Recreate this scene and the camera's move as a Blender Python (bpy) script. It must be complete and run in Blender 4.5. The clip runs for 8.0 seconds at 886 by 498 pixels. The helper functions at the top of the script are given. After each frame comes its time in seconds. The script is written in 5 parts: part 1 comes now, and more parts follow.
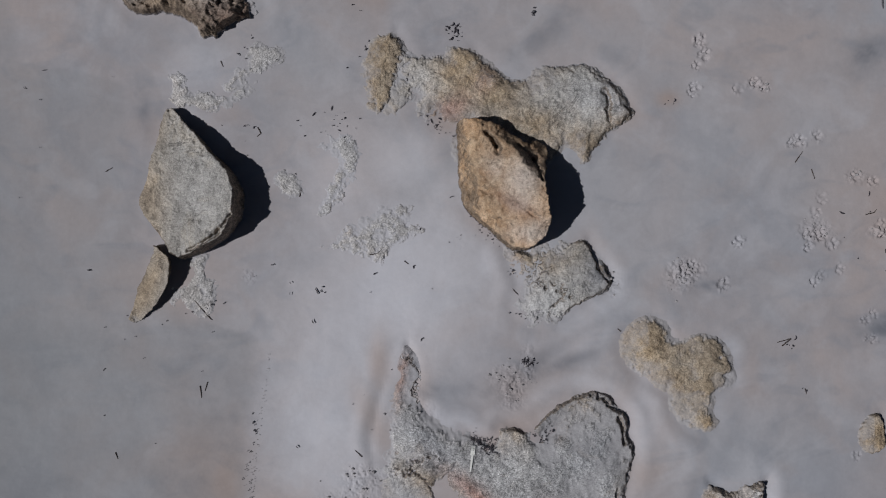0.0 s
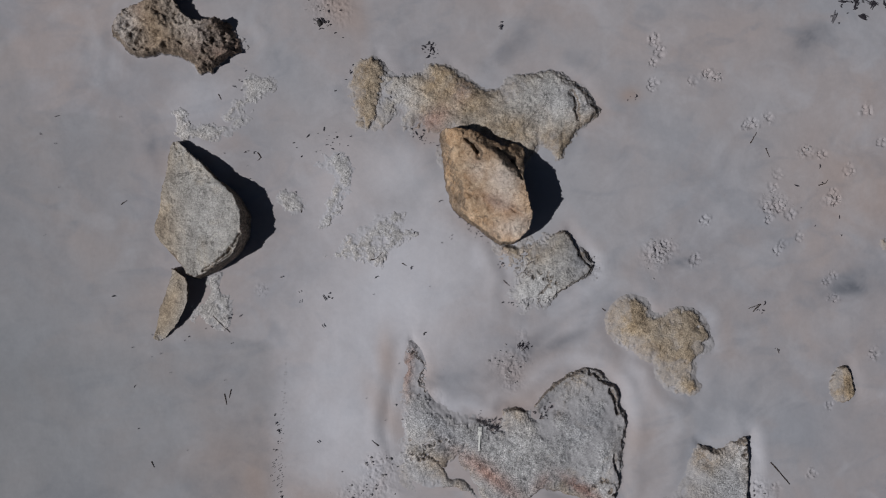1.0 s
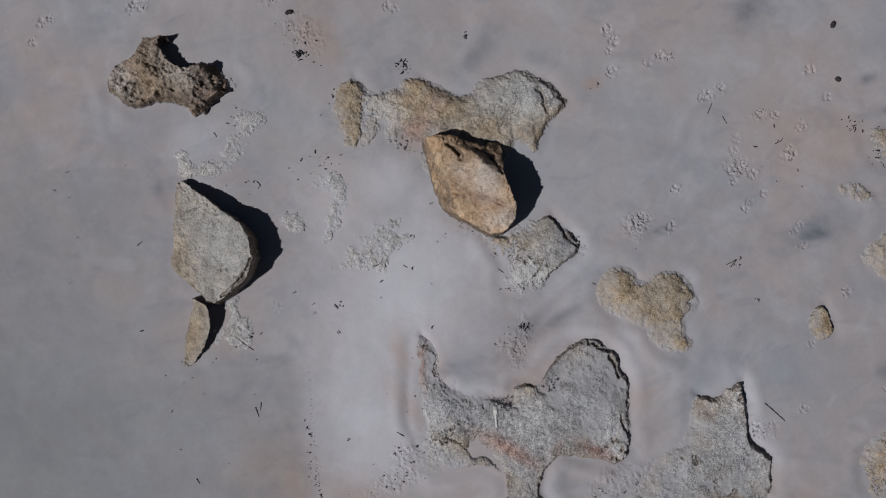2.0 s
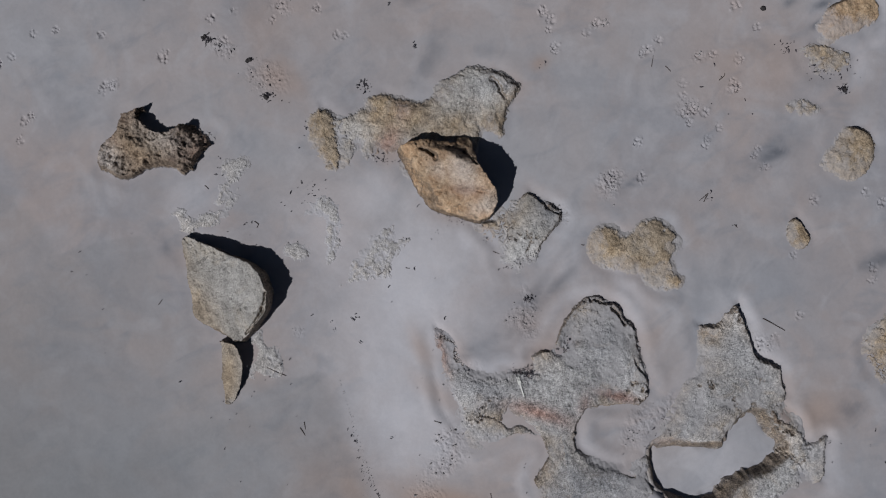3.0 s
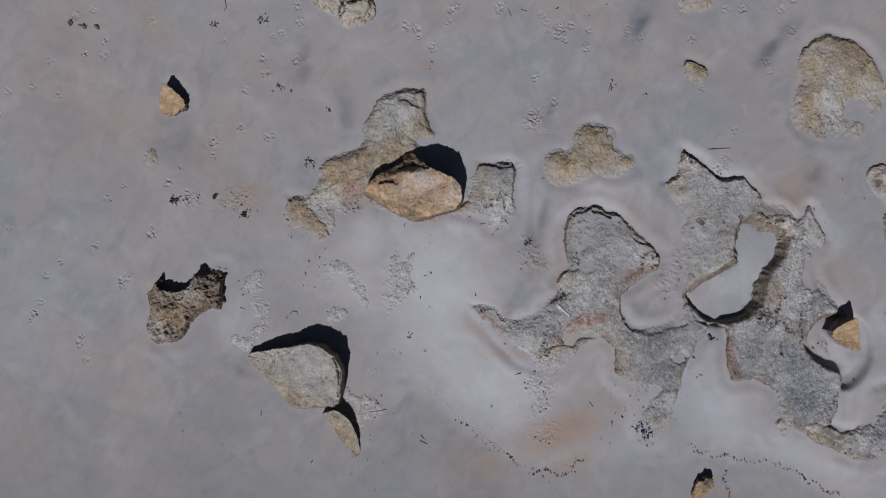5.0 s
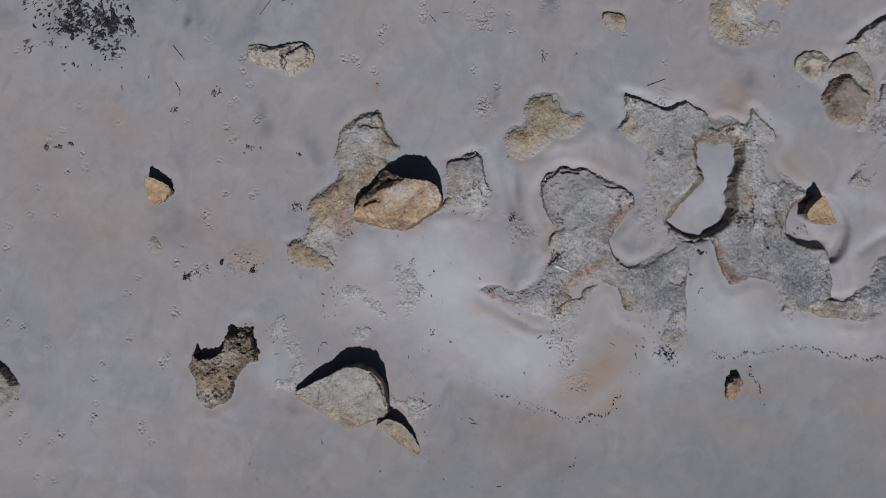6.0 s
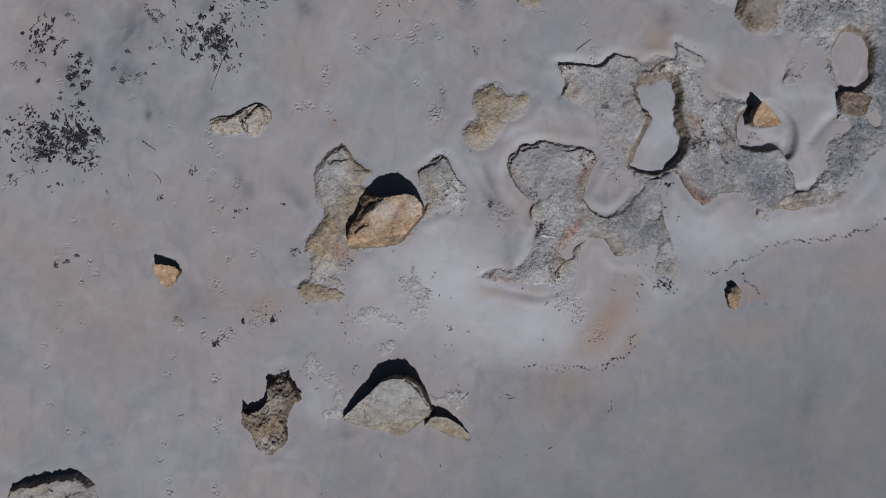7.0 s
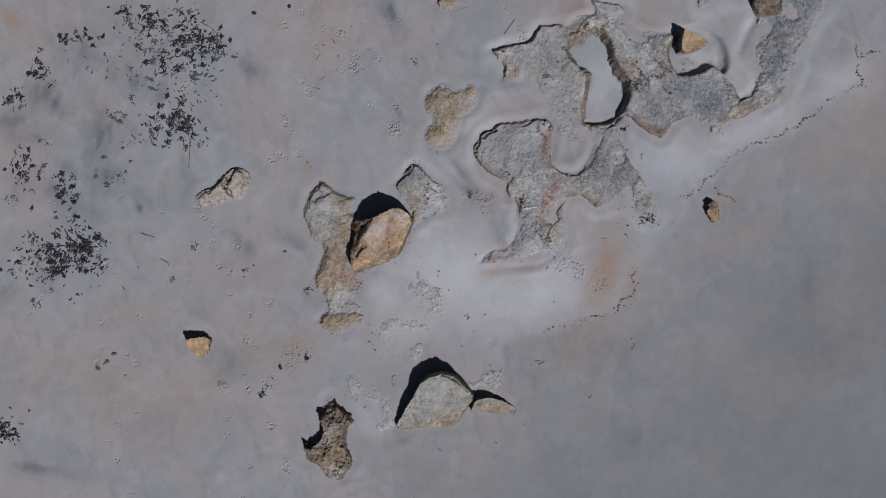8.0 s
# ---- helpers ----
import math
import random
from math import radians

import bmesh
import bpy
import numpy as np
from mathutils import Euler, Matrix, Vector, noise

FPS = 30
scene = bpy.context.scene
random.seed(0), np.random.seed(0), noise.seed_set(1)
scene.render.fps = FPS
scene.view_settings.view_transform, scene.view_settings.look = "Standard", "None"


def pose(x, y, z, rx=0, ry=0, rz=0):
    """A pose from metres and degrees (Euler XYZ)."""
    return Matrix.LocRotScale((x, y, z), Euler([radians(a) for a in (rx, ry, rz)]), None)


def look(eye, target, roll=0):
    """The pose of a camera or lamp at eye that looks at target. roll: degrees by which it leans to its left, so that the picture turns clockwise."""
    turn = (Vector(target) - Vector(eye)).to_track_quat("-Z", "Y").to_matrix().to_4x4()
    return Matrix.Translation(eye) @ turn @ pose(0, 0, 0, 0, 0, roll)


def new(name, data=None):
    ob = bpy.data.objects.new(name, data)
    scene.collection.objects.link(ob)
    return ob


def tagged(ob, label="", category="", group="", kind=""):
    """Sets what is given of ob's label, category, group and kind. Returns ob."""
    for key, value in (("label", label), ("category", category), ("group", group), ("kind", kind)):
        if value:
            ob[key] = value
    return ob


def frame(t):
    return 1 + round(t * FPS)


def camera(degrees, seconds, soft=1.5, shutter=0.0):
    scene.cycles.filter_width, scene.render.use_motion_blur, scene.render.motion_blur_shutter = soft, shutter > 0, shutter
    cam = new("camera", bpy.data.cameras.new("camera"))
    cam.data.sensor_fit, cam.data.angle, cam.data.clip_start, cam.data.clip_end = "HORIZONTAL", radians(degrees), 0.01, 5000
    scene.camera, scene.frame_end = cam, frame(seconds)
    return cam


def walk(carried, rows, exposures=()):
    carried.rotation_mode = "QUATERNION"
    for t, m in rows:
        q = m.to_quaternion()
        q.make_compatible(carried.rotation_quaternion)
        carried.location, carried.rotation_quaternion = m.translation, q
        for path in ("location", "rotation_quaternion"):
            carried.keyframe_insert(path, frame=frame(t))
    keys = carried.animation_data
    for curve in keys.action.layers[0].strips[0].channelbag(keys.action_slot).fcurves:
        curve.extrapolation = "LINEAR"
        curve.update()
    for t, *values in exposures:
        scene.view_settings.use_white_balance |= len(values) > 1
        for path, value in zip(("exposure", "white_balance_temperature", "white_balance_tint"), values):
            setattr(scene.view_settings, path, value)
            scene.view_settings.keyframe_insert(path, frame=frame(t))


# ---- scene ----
import functools

# ---- camera ----
cam = camera(65.0, 8.0, soft=1.15)
PATH = [
    (0, 0.061, 0.046, 4.748, -0.17, 0.63, -0.46),
    (0.5, 0.066, 0.035, 4.965, -0.10, 0.36, -2.66),
    (1, 0.069, 0.028, 5.174, 0.01, 0.15, -5.30),
    (2.5, 0.068, -0.011, 5.785, 0.12, -0.26, -18.47),
    (3, 0.070, -0.027, 5.977, 0.02, -0.35, -25.60),
    (3.5, 0.069, -0.031, 6.182, -0.01, -0.33, -33.33),
    (4, 0.066, -0.033, 6.415, 0.03, -0.26, -41.18),
    (4.5, 0.065, -0.040, 6.673, 0.06, -0.17, -49.27),
    (6, 0.069, -0.116, 7.474, -0.03, -0.00, -74.76),
    (6.5, 0.072, -0.154, 7.740, -0.02, -0.02, -83.03),
    (7, 0.075, -0.190, 8.016, 0.04, 0.04, -91.38),
    (7.5, 0.068, -0.221, 8.294, 0.03, 0.11, -99.78),
    (8, 0.055, -0.250, 8.566, -0.07, 0.18, -108.32),
]
walk(cam, [(t, pose(*p)) for t, *p in PATH], exposures=[(0.0, EXPOSURE := -0.96, 6330, 10), (1.0, EXPOSURE, 6390, 10), (2.5, EXPOSURE, 6360, 10),
     (4.5, EXPOSURE, 6310, 10), (6.0, EXPOSURE, 6290, 10), (7.0, EXPOSURE, 6250, 10), (8.0, EXPOSURE, 6210, 10)])

# ---- daylight: a clear sky and one sun, shadows falling towards +x and a little +y ----
SUN_AZIMUTH, SUN_HEIGHT = 197.0, 50.0          # degrees from +x, anticlockwise, to the sun; above the horizon
sx, sy = math.cos(radians(SUN_AZIMUTH)), math.sin(radians(SUN_AZIMUTH))
sun = new("sun", bpy.data.lights.new("sun", "SUN"))
sun.data.energy, sun.data.angle, sun.data.color = 5.0, radians(0.53), (1.0, 0.98, 0.955)
sun.matrix_world = look((sx * 20, sy * 20, 20 * math.tan(radians(SUN_HEIGHT))), (0, 0, 0))
world = bpy.data.worlds.new("sky")
scene.world = world
world.use_nodes = True
sky = world.node_tree.nodes.new("ShaderNodeTexSky")
sky.sky_type, sky.sun_disc = "NISHITA", False
sky.sun_elevation, sky.sun_rotation = radians(SUN_HEIGHT), math.atan2(sx, sy)
back = world.node_tree.nodes["Background"]
back.inputs["Strength"].default_value = 0.018
world.node_tree.links.new(sky.outputs["Color"], back.inputs["Color"])


# ---- noise on arrays ----
LATTICE = np.random.RandomState(7).rand(256, 256)


def value_noise(x, y):
    xi, yi = np.floor(x).astype(int), np.floor(y).astype(int)
    fx, fy = x - xi, y - yi
    fx, fy = fx * fx * (3 - 2 * fx), fy * fy * (3 - 2 * fy)
    a, b = LATTICE[xi % 256, yi % 256], LATTICE[(xi + 1) % 256, yi % 256]
    c, d = LATTICE[xi % 256, (yi + 1) % 256], LATTICE[(xi + 1) % 256, (yi + 1) % 256]
    return ((a * (1 - fx) + b * fx) * (1 - fy) + (c * (1 - fx) + d * fx) * fy) * 2 - 1


def fbm(x, y, scale, octaves=4, seed=0.0, gain=0.5):
    """Fractal noise of about -1 to 1, scale in metres for the largest swell."""
    out, amp, total = 0.0, 1.0, 0.0
    for k in range(octaves):
        f = 2.03 ** k / scale
        out = out + amp * value_noise(x * f + seed * 17.3 + k * 31.7, y * f + seed * 9.1 + k * 11.3)
        total += amp
        amp *= gain
    return out / total


def smooth(a, b, v):
    u = np.clip((v - a) / (b - a), 0, 1)
    return u * u * (3 - 2 * u)


def rounded(outline, steps=4):
    """A closed smooth curve through the corners of an outline."""
    p = np.array(outline, float)
    p0, p2, p3 = np.roll(p, 1, 0), np.roll(p, -1, 0), np.roll(p, -2, 0)
    rows = []
    for k in range(steps):
        t = k / steps
        rows.append(0.5 * (2 * p + (p2 - p0) * t + (2 * p0 - 5 * p + 4 * p2 - p3) * t * t + (3 * p - p0 - 3 * p2 + p3) * t ** 3))
    return np.stack(rows, 1).reshape(-1, 2)


@functools.lru_cache(maxsize=None)
def curve_of(outline):
    return rounded(outline, 3)


def inside_by(outline, x, y, reach=9.0):
    """How far each point lies inside (+) or outside (-) of a closed curve, in metres."""
    c = curve_of(tuple(map(tuple, outline)))
    far = np.full(x.shape, -reach)
    lo, hi = c.min(0) - min(reach, 0.6), c.max(0) + min(reach, 0.6)
    near = (x > lo[0]) & (x < hi[0]) & (y > lo[1]) & (y < hi[1])
    px, py = x[near], y[near]
    best, odd = np.full(px.shape, 1e9), np.zeros(px.shape, bool)
    for (ax, ay), (bx, by) in zip(c, np.roll(c, -1, 0)):
        dx, dy = bx - ax, by - ay
        u = np.clip(((px - ax) * dx + (py - ay) * dy) / (dx * dx + dy * dy + 1e-12), 0, 1)
        best = np.minimum(best, (px - ax - u * dx) ** 2 + (py - ay - u * dy) ** 2)
        if ay != by:
            odd ^= ((ay > py) != (by > py)) & (px < (bx - ax) * (py - ay) / (by - ay) + ax)
    far[near] = np.where(odd, 1, -1) * np.sqrt(best)
    return far


# ---- materials ----
def material(name):
    m = bpy.data.materials.new(name)
    m.use_nodes = True
    return m, m.node_tree.nodes, m.node_tree.links, m.node_tree.nodes["Principled BSDF"]


def grain(nodes, links, scale, detail=6.0, rough=0.55, distort=0.0):
    where = nodes.new("ShaderNodeTexCoord")
    n = nodes.new("ShaderNodeTexNoise")
    n.inputs["Scale"].default_value, n.inputs["Detail"].default_value = scale, detail
    n.inputs["Roughness"].default_value, n.inputs["Distortion"].default_value = rough, distort
    links.new(where.outputs["Object"], n.inputs["Vector"])
    return n.outputs["Fac"]


def ramp(nodes, links, value, *stops):
    r = nodes.new("ShaderNodeValToRGB")
    for k, (at, c) in enumerate(stops):
        e = r.color_ramp.elements[k] if k < 2 else r.color_ramp.elements.new(at)
        e.position, e.color = at, (c, c, c, 1) if isinstance(c, (int, float)) else (*c, 1)
    links.new(value, r.inputs["Fac"])
    return r.outputs["Color"]


def blend(nodes, links, factor, a, b, mode="MIX"):
    m = nodes.new("ShaderNodeMix")
    m.data_type, m.blend_type = "RGBA", mode
    for socket, v in ((m.inputs[0], factor), (m.inputs[6], a), (m.inputs[7], b)):
        if isinstance(v, (int, float)):
            socket.default_value = v
        elif isinstance(v, tuple):
            socket.default_value = (*v, 1)
        else:
            links.new(v, socket)
    return m.outputs[2]


def relief(nodes, links, shader, *layers):
    """Fine bumps: (height, distance in metres, strength) one over another."""
    last = None
    for h, distance, strength in layers:
        b = nodes.new("ShaderNodeBump")
        b.inputs["Distance"].default_value, b.inputs["Strength"].default_value = distance, strength
        links.new(h, b.inputs["Height"])
        if last:
            links.new(last, b.inputs["Normal"])
        last = b.outputs["Normal"]
    links.new(last, shader.inputs["Normal"])


def named(nodes, attribute):
    a = nodes.new("ShaderNodeAttribute")
    a.attribute_name = attribute
    return a.outputs["Fac"]


def smears(nodes, links, turn, scale, detail=5.0):
    """Noise drawn out along one direction, for wind and water smears."""
    where, turned, n = nodes.new("ShaderNodeTexCoord"), nodes.new("ShaderNodeMapping"), nodes.new("ShaderNodeTexNoise")
    turned.inputs["Rotation"].default_value, turned.inputs["Scale"].default_value = (0, 0, radians(turn)), (1.0, 1.6, 1.0)
    n.inputs["Scale"].default_value, n.inputs["Detail"].default_value, n.inputs["Distortion"].default_value = scale, detail, 1.4
    links.new(where.outputs["Object"], turned.inputs["Vector"])
    links.new(turned.outputs["Vector"], n.inputs["Vector"])
    return n.outputs["Fac"]


def sand_material():
    m, nodes, links, shader = material("beach_sand")
    grey, blue, pink = (0.380, 0.380, 0.412), (0.300, 0.316, 0.362), (0.408, 0.366, 0.370)
    c = blend(nodes, links, ramp(nodes, links, grain(nodes, links, 0.5, 3, 0.5, 0.6), (0.36, 0.0), (0.60, 1.0)), grey, pink)
    c = blend(nodes, links, ramp(nodes, links, grain(nodes, links, 0.8, 6, 0.5, 0.9), (0.45, 0.0), (0.65, 0.6)), c, blue)
    c = blend(nodes, links, ramp(nodes, links, grain(nodes, links, 1.7, 6, 0.52, 0.9), (0.50, 0.0), (0.70, 0.45)), c, (0.425, 0.362, 0.352))
    c = blend(nodes, links, ramp(nodes, links, smears(nodes, links, 10, 2.1, 6), (0.53, 0.0), (0.74, 0.55)), c, (0.255, 0.27, 0.312))
    c = blend(nodes, links, ramp(nodes, links, grain(nodes, links, 2.6, 6, 0.55, 0.9), (0.50, 0.0), (0.72, 0.5)), c, (0.475, 0.475, 0.515))
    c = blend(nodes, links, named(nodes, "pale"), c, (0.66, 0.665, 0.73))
    c = blend(nodes, links, named(nodes, "damp"), c, (0.235, 0.242, 0.258))
    c = blend(nodes, links, named(nodes, "tan"), c, (0.40, 0.295, 0.245))
    c = blend(nodes, links, named(nodes, "stain"), c, (0.165, 0.175, 0.205))
    patches = ramp(nodes, links, grain(nodes, links, 5.5, 6, 0.62, 0.7), (0.34, 0.965), (0.66, 1.03))
    c = blend(nodes, links, 1.0, c, patches, "MULTIPLY")
    spots = ramp(nodes, links, grain(nodes, links, 30, 4, 0.6), (0.32, 0.97), (0.68, 1.02))
    c = blend(nodes, links, 1.0, c, spots, "MULTIPLY")
    grit = ramp(nodes, links, grain(nodes, links, 260, 2, 0.6), (0.3, 0.97), (0.7, 1.025))
    c = blend(nodes, links, 1.0, c, grit, "MULTIPLY")
    links.new(c, shader.inputs["Base Color"])
    shader.inputs["Roughness"].default_value, shader.inputs["Specular IOR Level"].default_value = 0.9, 0.25
    relief(nodes, links, shader, (grain(nodes, links, 7, 5, 0.45), 0.012, 0.3), (grain(nodes, links, 45, 4, 0.6), 0.0025, 0.15))
    return m


def limestone(name, pale, deep, warm, warmth=0.5, dust=0.3, speckle=0.5, gritty=1.0):
    """Weathered limestone: pale and deep stone, warm staining, rust, broken faces coloured dark to carry shade, sand
    dust in the hollows and at the foot.
    """
    m, nodes, links, shader = material(name)
    fine = ramp(nodes, links, grain(nodes, links, 14, 8, 0.66, 0.4), (0.34, 0.0), (0.66, 1.0))
    c = blend(nodes, links, fine, deep, pale)
    hue = ramp(nodes, links, grain(nodes, links, 4.2, 5, 0.6, 0.9), (0.66 - 0.4 * warmth, 0.0), (0.88 - 0.4 * warmth, 0.9))
    c = blend(nodes, links, hue, c, warm)
    c = blend(nodes, links, named(nodes, "ochre"), c, blend(nodes, links, fine, (0.21, 0.142, 0.08), (0.52, 0.39, 0.25)))
    c = blend(nodes, links, named(nodes, "rust"), c, blend(nodes, links, fine, (0.20, 0.09, 0.065), (0.44, 0.265, 0.215)))
    c = blend(nodes, links, named(nodes, "bleach"), c, blend(nodes, links, fine, (0.46, 0.455, 0.465), (0.66, 0.655, 0.66)))
    c = blend(nodes, links, named(nodes, "lichen"), c, blend(nodes, links, ramp(nodes, links, grain(nodes, links, 38, 7, 0.7, 0.8), (0.38, 0.0), (0.62, 1.0)), (0.10, 0.11, 0.135), (0.37, 0.385, 0.43)))
    # Broken faces: brown stone, with near-black added for the shade on steep flanks.
    c = blend(nodes, links, named(nodes, "broken_shaded"), c, blend(nodes, links, ramp(nodes, links, grain(nodes, links, 26, 7, 0.7, 0.8), (0.40, 0.0), (0.62, 1.0)), (0.055, 0.042, 0.034), (0.30, 0.235, 0.18)))
    mottle = ramp(nodes, links, grain(nodes, links, 2.4, 4, 0.6, 0.8), (0.34, 0.76), (0.66, 1.24))
    c = blend(nodes, links, 1.0, c, mottle, "MULTIPLY")
    flecks = ramp(nodes, links, grain(nodes, links, 55, 6, 0.75, 0.6), (0.36, 1 - 0.75 * speckle), (0.47, 1.0), (0.60, 1.0), (0.70, 1.0 + 0.6 * speckle))
    c = blend(nodes, links, 1.0, c, flecks, "MULTIPLY")
    chips = ramp(nodes, links, grain(nodes, links, 48, 4, 0.75, 0.4), (0.345, 0.5), (0.385, 1.0), (0.63, 1.0), (0.67, 1.3))
    c = blend(nodes, links, 0.6, c, chips, "MULTIPLY")
    salt = ramp(nodes, links, grain(nodes, links, 120, 2, 0.5), (0.34, 1 - 0.55 * speckle), (0.5, 1.0), (0.66, 1 + 0.6 * speckle))
    c = blend(nodes, links, 1.0, c, salt, "MULTIPLY")
    fissures = ramp(nodes, links, grain(nodes, links, 3.2, 9, 0.62, 1.2), (0.484, 1.0), (0.498, 0.42), (0.502, 0.42), (0.514, 1.0))
    where_split = ramp(nodes, links, grain(nodes, links, 5.0, 3, 0.5), (0.48, 0.0), (0.60, 0.85))
    c = blend(nodes, links, where_split, c, blend(nodes, links, 1.0, c, fissures, "MULTIPLY"))
    cover = ramp(nodes, links, grain(nodes, links, 6.5, 8, 0.68, 0.6), (0.74 - 0.4 * dust, 0.0), (0.90 - 0.4 * dust, 0.8))
    sand = blend(nodes, links, named(nodes, "pale"), (0.385, 0.377, 0.398), (0.60, 0.60, 0.66))
    c = blend(nodes, links, cover, c, sand)
    sandy = named(nodes, "sandy")
    c = blend(nodes, links, sandy, c, sand)
    links.new(c, shader.inputs["Base Color"])
    shader.inputs["Roughness"].default_value, shader.inputs["Specular IOR Level"].default_value = 0.92, 0.2
    bare = nodes.new("ShaderNodeMath")
    bare.operation = "SUBTRACT"
    bare.inputs[0].default_value = 1.0
    links.new(blend(nodes, links, 1.0, sandy, cover, "LIGHTEN"), bare.inputs[1])
    heights = []
    for scale, detail in ((15, 6), (75, 5)):
        h = nodes.new("ShaderNodeMath")
        h.operation = "MULTIPLY"
        links.new(grain(nodes, links, scale, detail, 0.65), h.inputs[0])
        links.new(bare.outputs[0], h.inputs[1])
        heights.append(h.outputs[0])
    relief(nodes, links, shader, (heights[0], 0.020 * gritty, 0.5), (heights[1], 0.007 * gritty, 0.8))
    return m


def plain(name, colour, rough=0.8, spread=0.3, scale=60):
    m, nodes, links, shader = material(name)
    v = ramp(nodes, links, grain(nodes, links, scale, 4), (0.3, 1 - spread), (0.7, 1 + spread))
    links.new(blend(nodes, links, 1.0, colour, v, "MULTIPLY"), shader.inputs["Base Color"])
    shader.inputs["Roughness"].default_value = rough
    return m


SAND = sand_material()
GREY_STONE = limestone("grey_limestone", (0.435, 0.418, 0.402), (0.35, 0.33, 0.308), (0.43, 0.37, 0.295), 0.3, 0.2, 0.4, 1.4)
SHELF_STONE = limestone("shelf_limestone", (0.545, 0.54, 0.555), (0.30, 0.30, 0.312), (0.43, 0.36, 0.29), 0.25, 0.35, 0.75, 1.2)
OCHRE_STONE = limestone("ochre_limestone", (0.62, 0.46, 0.32), (0.38, 0.24, 0.14), (0.45, 0.27, 0.145), 0.38, 0.05, 0.3, 1.4)
TAN_STONE = limestone("tan_limestone", (0.47, 0.44, 0.405), (0.31, 0.28, 0.25), (0.40, 0.315, 0.23), 0.35, 0.15, 0.5, 1.2)
HONEY_STONE = limestone("honey_limestone", (0.50, 0.43, 0.35), (0.33, 0.27, 0.21), (0.42, 0.33, 0.23), 0.35, 0.1, 0.5, 1.2)
BROWN_STONE = limestone("brown_porous_stone", (0.37, 0.295, 0.25), (0.15, 0.112, 0.092), (0.23, 0.15, 0.115), 0.4, 0.0, 0.5, 1.2)
BROWN_STONE_SMOOTH = limestone("brown_limestone", (0.33, 0.28, 0.24), (0.235, 0.195, 0.165), (0.28, 0.21, 0.16), 0.3, 0.2, 0.2, 0.8)
CREAM_STONE = limestone("cream_limestone", (0.58, 0.52, 0.465), (0.46, 0.40, 0.35), (0.45, 0.35, 0.27), 0.3, 0.2, 0.15)
CRUST = limestone("pale_crust", (0.60, 0.59, 0.60), (0.42, 0.41, 0.415), (0.46, 0.40, 0.37), 0.25, 0.45, 0.65, 0.5)
WRACK = plain("dry_seaweed", (0.028, 0.024, 0.033), 0.7, 0.5)
FADED = plain("faded_seaweed", (0.13, 0.125, 0.14), 0.85, 0.5)
WOOD = plain("driftwood_twig", (0.05, 0.035, 0.03), 0.8, 0.4)
PLASTIC = plain("white_plastic", (0.78, 0.78, 0.76), 0.35, 0.06)
BLACK_STONE = plain("black_stone", (0.03, 0.026, 0.028), 0.8, 0.4)
SHELL = plain("white_shell", (0.75, 0.74, 0.72), 0.5, 0.1)
DUN = plain("dun_scrap", (0.29, 0.26, 0.25), 0.9, 0.4)
CRUMB = plain("sand_crumb", (0.36, 0.345, 0.355), 0.95, 0.35)


# ---- meshes from a height over a grid ----
sheet_used = []     # grid places that the newest sheet kept


def sheet(name, x, y, z, keep, mat, at=(0, 0, 0)):
    """One mesh over a grid of places; only the cells where keep is true at a corner."""
    ny, nx = x.shape
    q = keep[:-1, :-1] | keep[1:, :-1] | keep[:-1, 1:] | keep[1:, 1:]
    index = np.arange(nx * ny).reshape(ny, nx)
    faces = np.stack([index[:-1, :-1][q], index[:-1, 1:][q], index[1:, 1:][q], index[1:, :-1][q]], 1)
    used, back_to = np.unique(faces, return_inverse=True)
    sheet_used[:] = [used]
    co = np.stack([x.ravel(), y.ravel(), z.ravel()], 1)[used] - np.array(at)
    faces = back_to.reshape(-1, 4)
    me = bpy.data.meshes.new(name)
    me.vertices.add(len(co))
    me.vertices.foreach_set("co", co.ravel())
    me.loops.add(faces.size)
    me.loops.foreach_set("vertex_index", faces.ravel().astype(np.int32))
    me.polygons.add(len(faces))
    me.polygons.foreach_set("loop_start", np.arange(0, faces.size, 4, dtype=np.int32))
    me.polygons.foreach_set("use_smooth", np.ptp(co[:, 2][faces], 1) < 6.0 * np.ptp(co[:, 0][faces], 1).mean())        # steep breaks stay faceted
    me.update(calc_edges=True)
    me.materials.append(mat)
    ob = new(name, me)
    ob.location = at
    return ob


def sand_base(x, y):
    """The gentle swell of the sand, before rocks and prints."""
    return 0.012 * fbm(x, y, 1.1, 4, 40) + 0.004 * fbm(x, y, 0.22, 3, 41)


ROCKS = []          # outlines with the height of the sand lip round them
HOLLOWS = []        # sandy hollows worn into the shelves: outline and depth

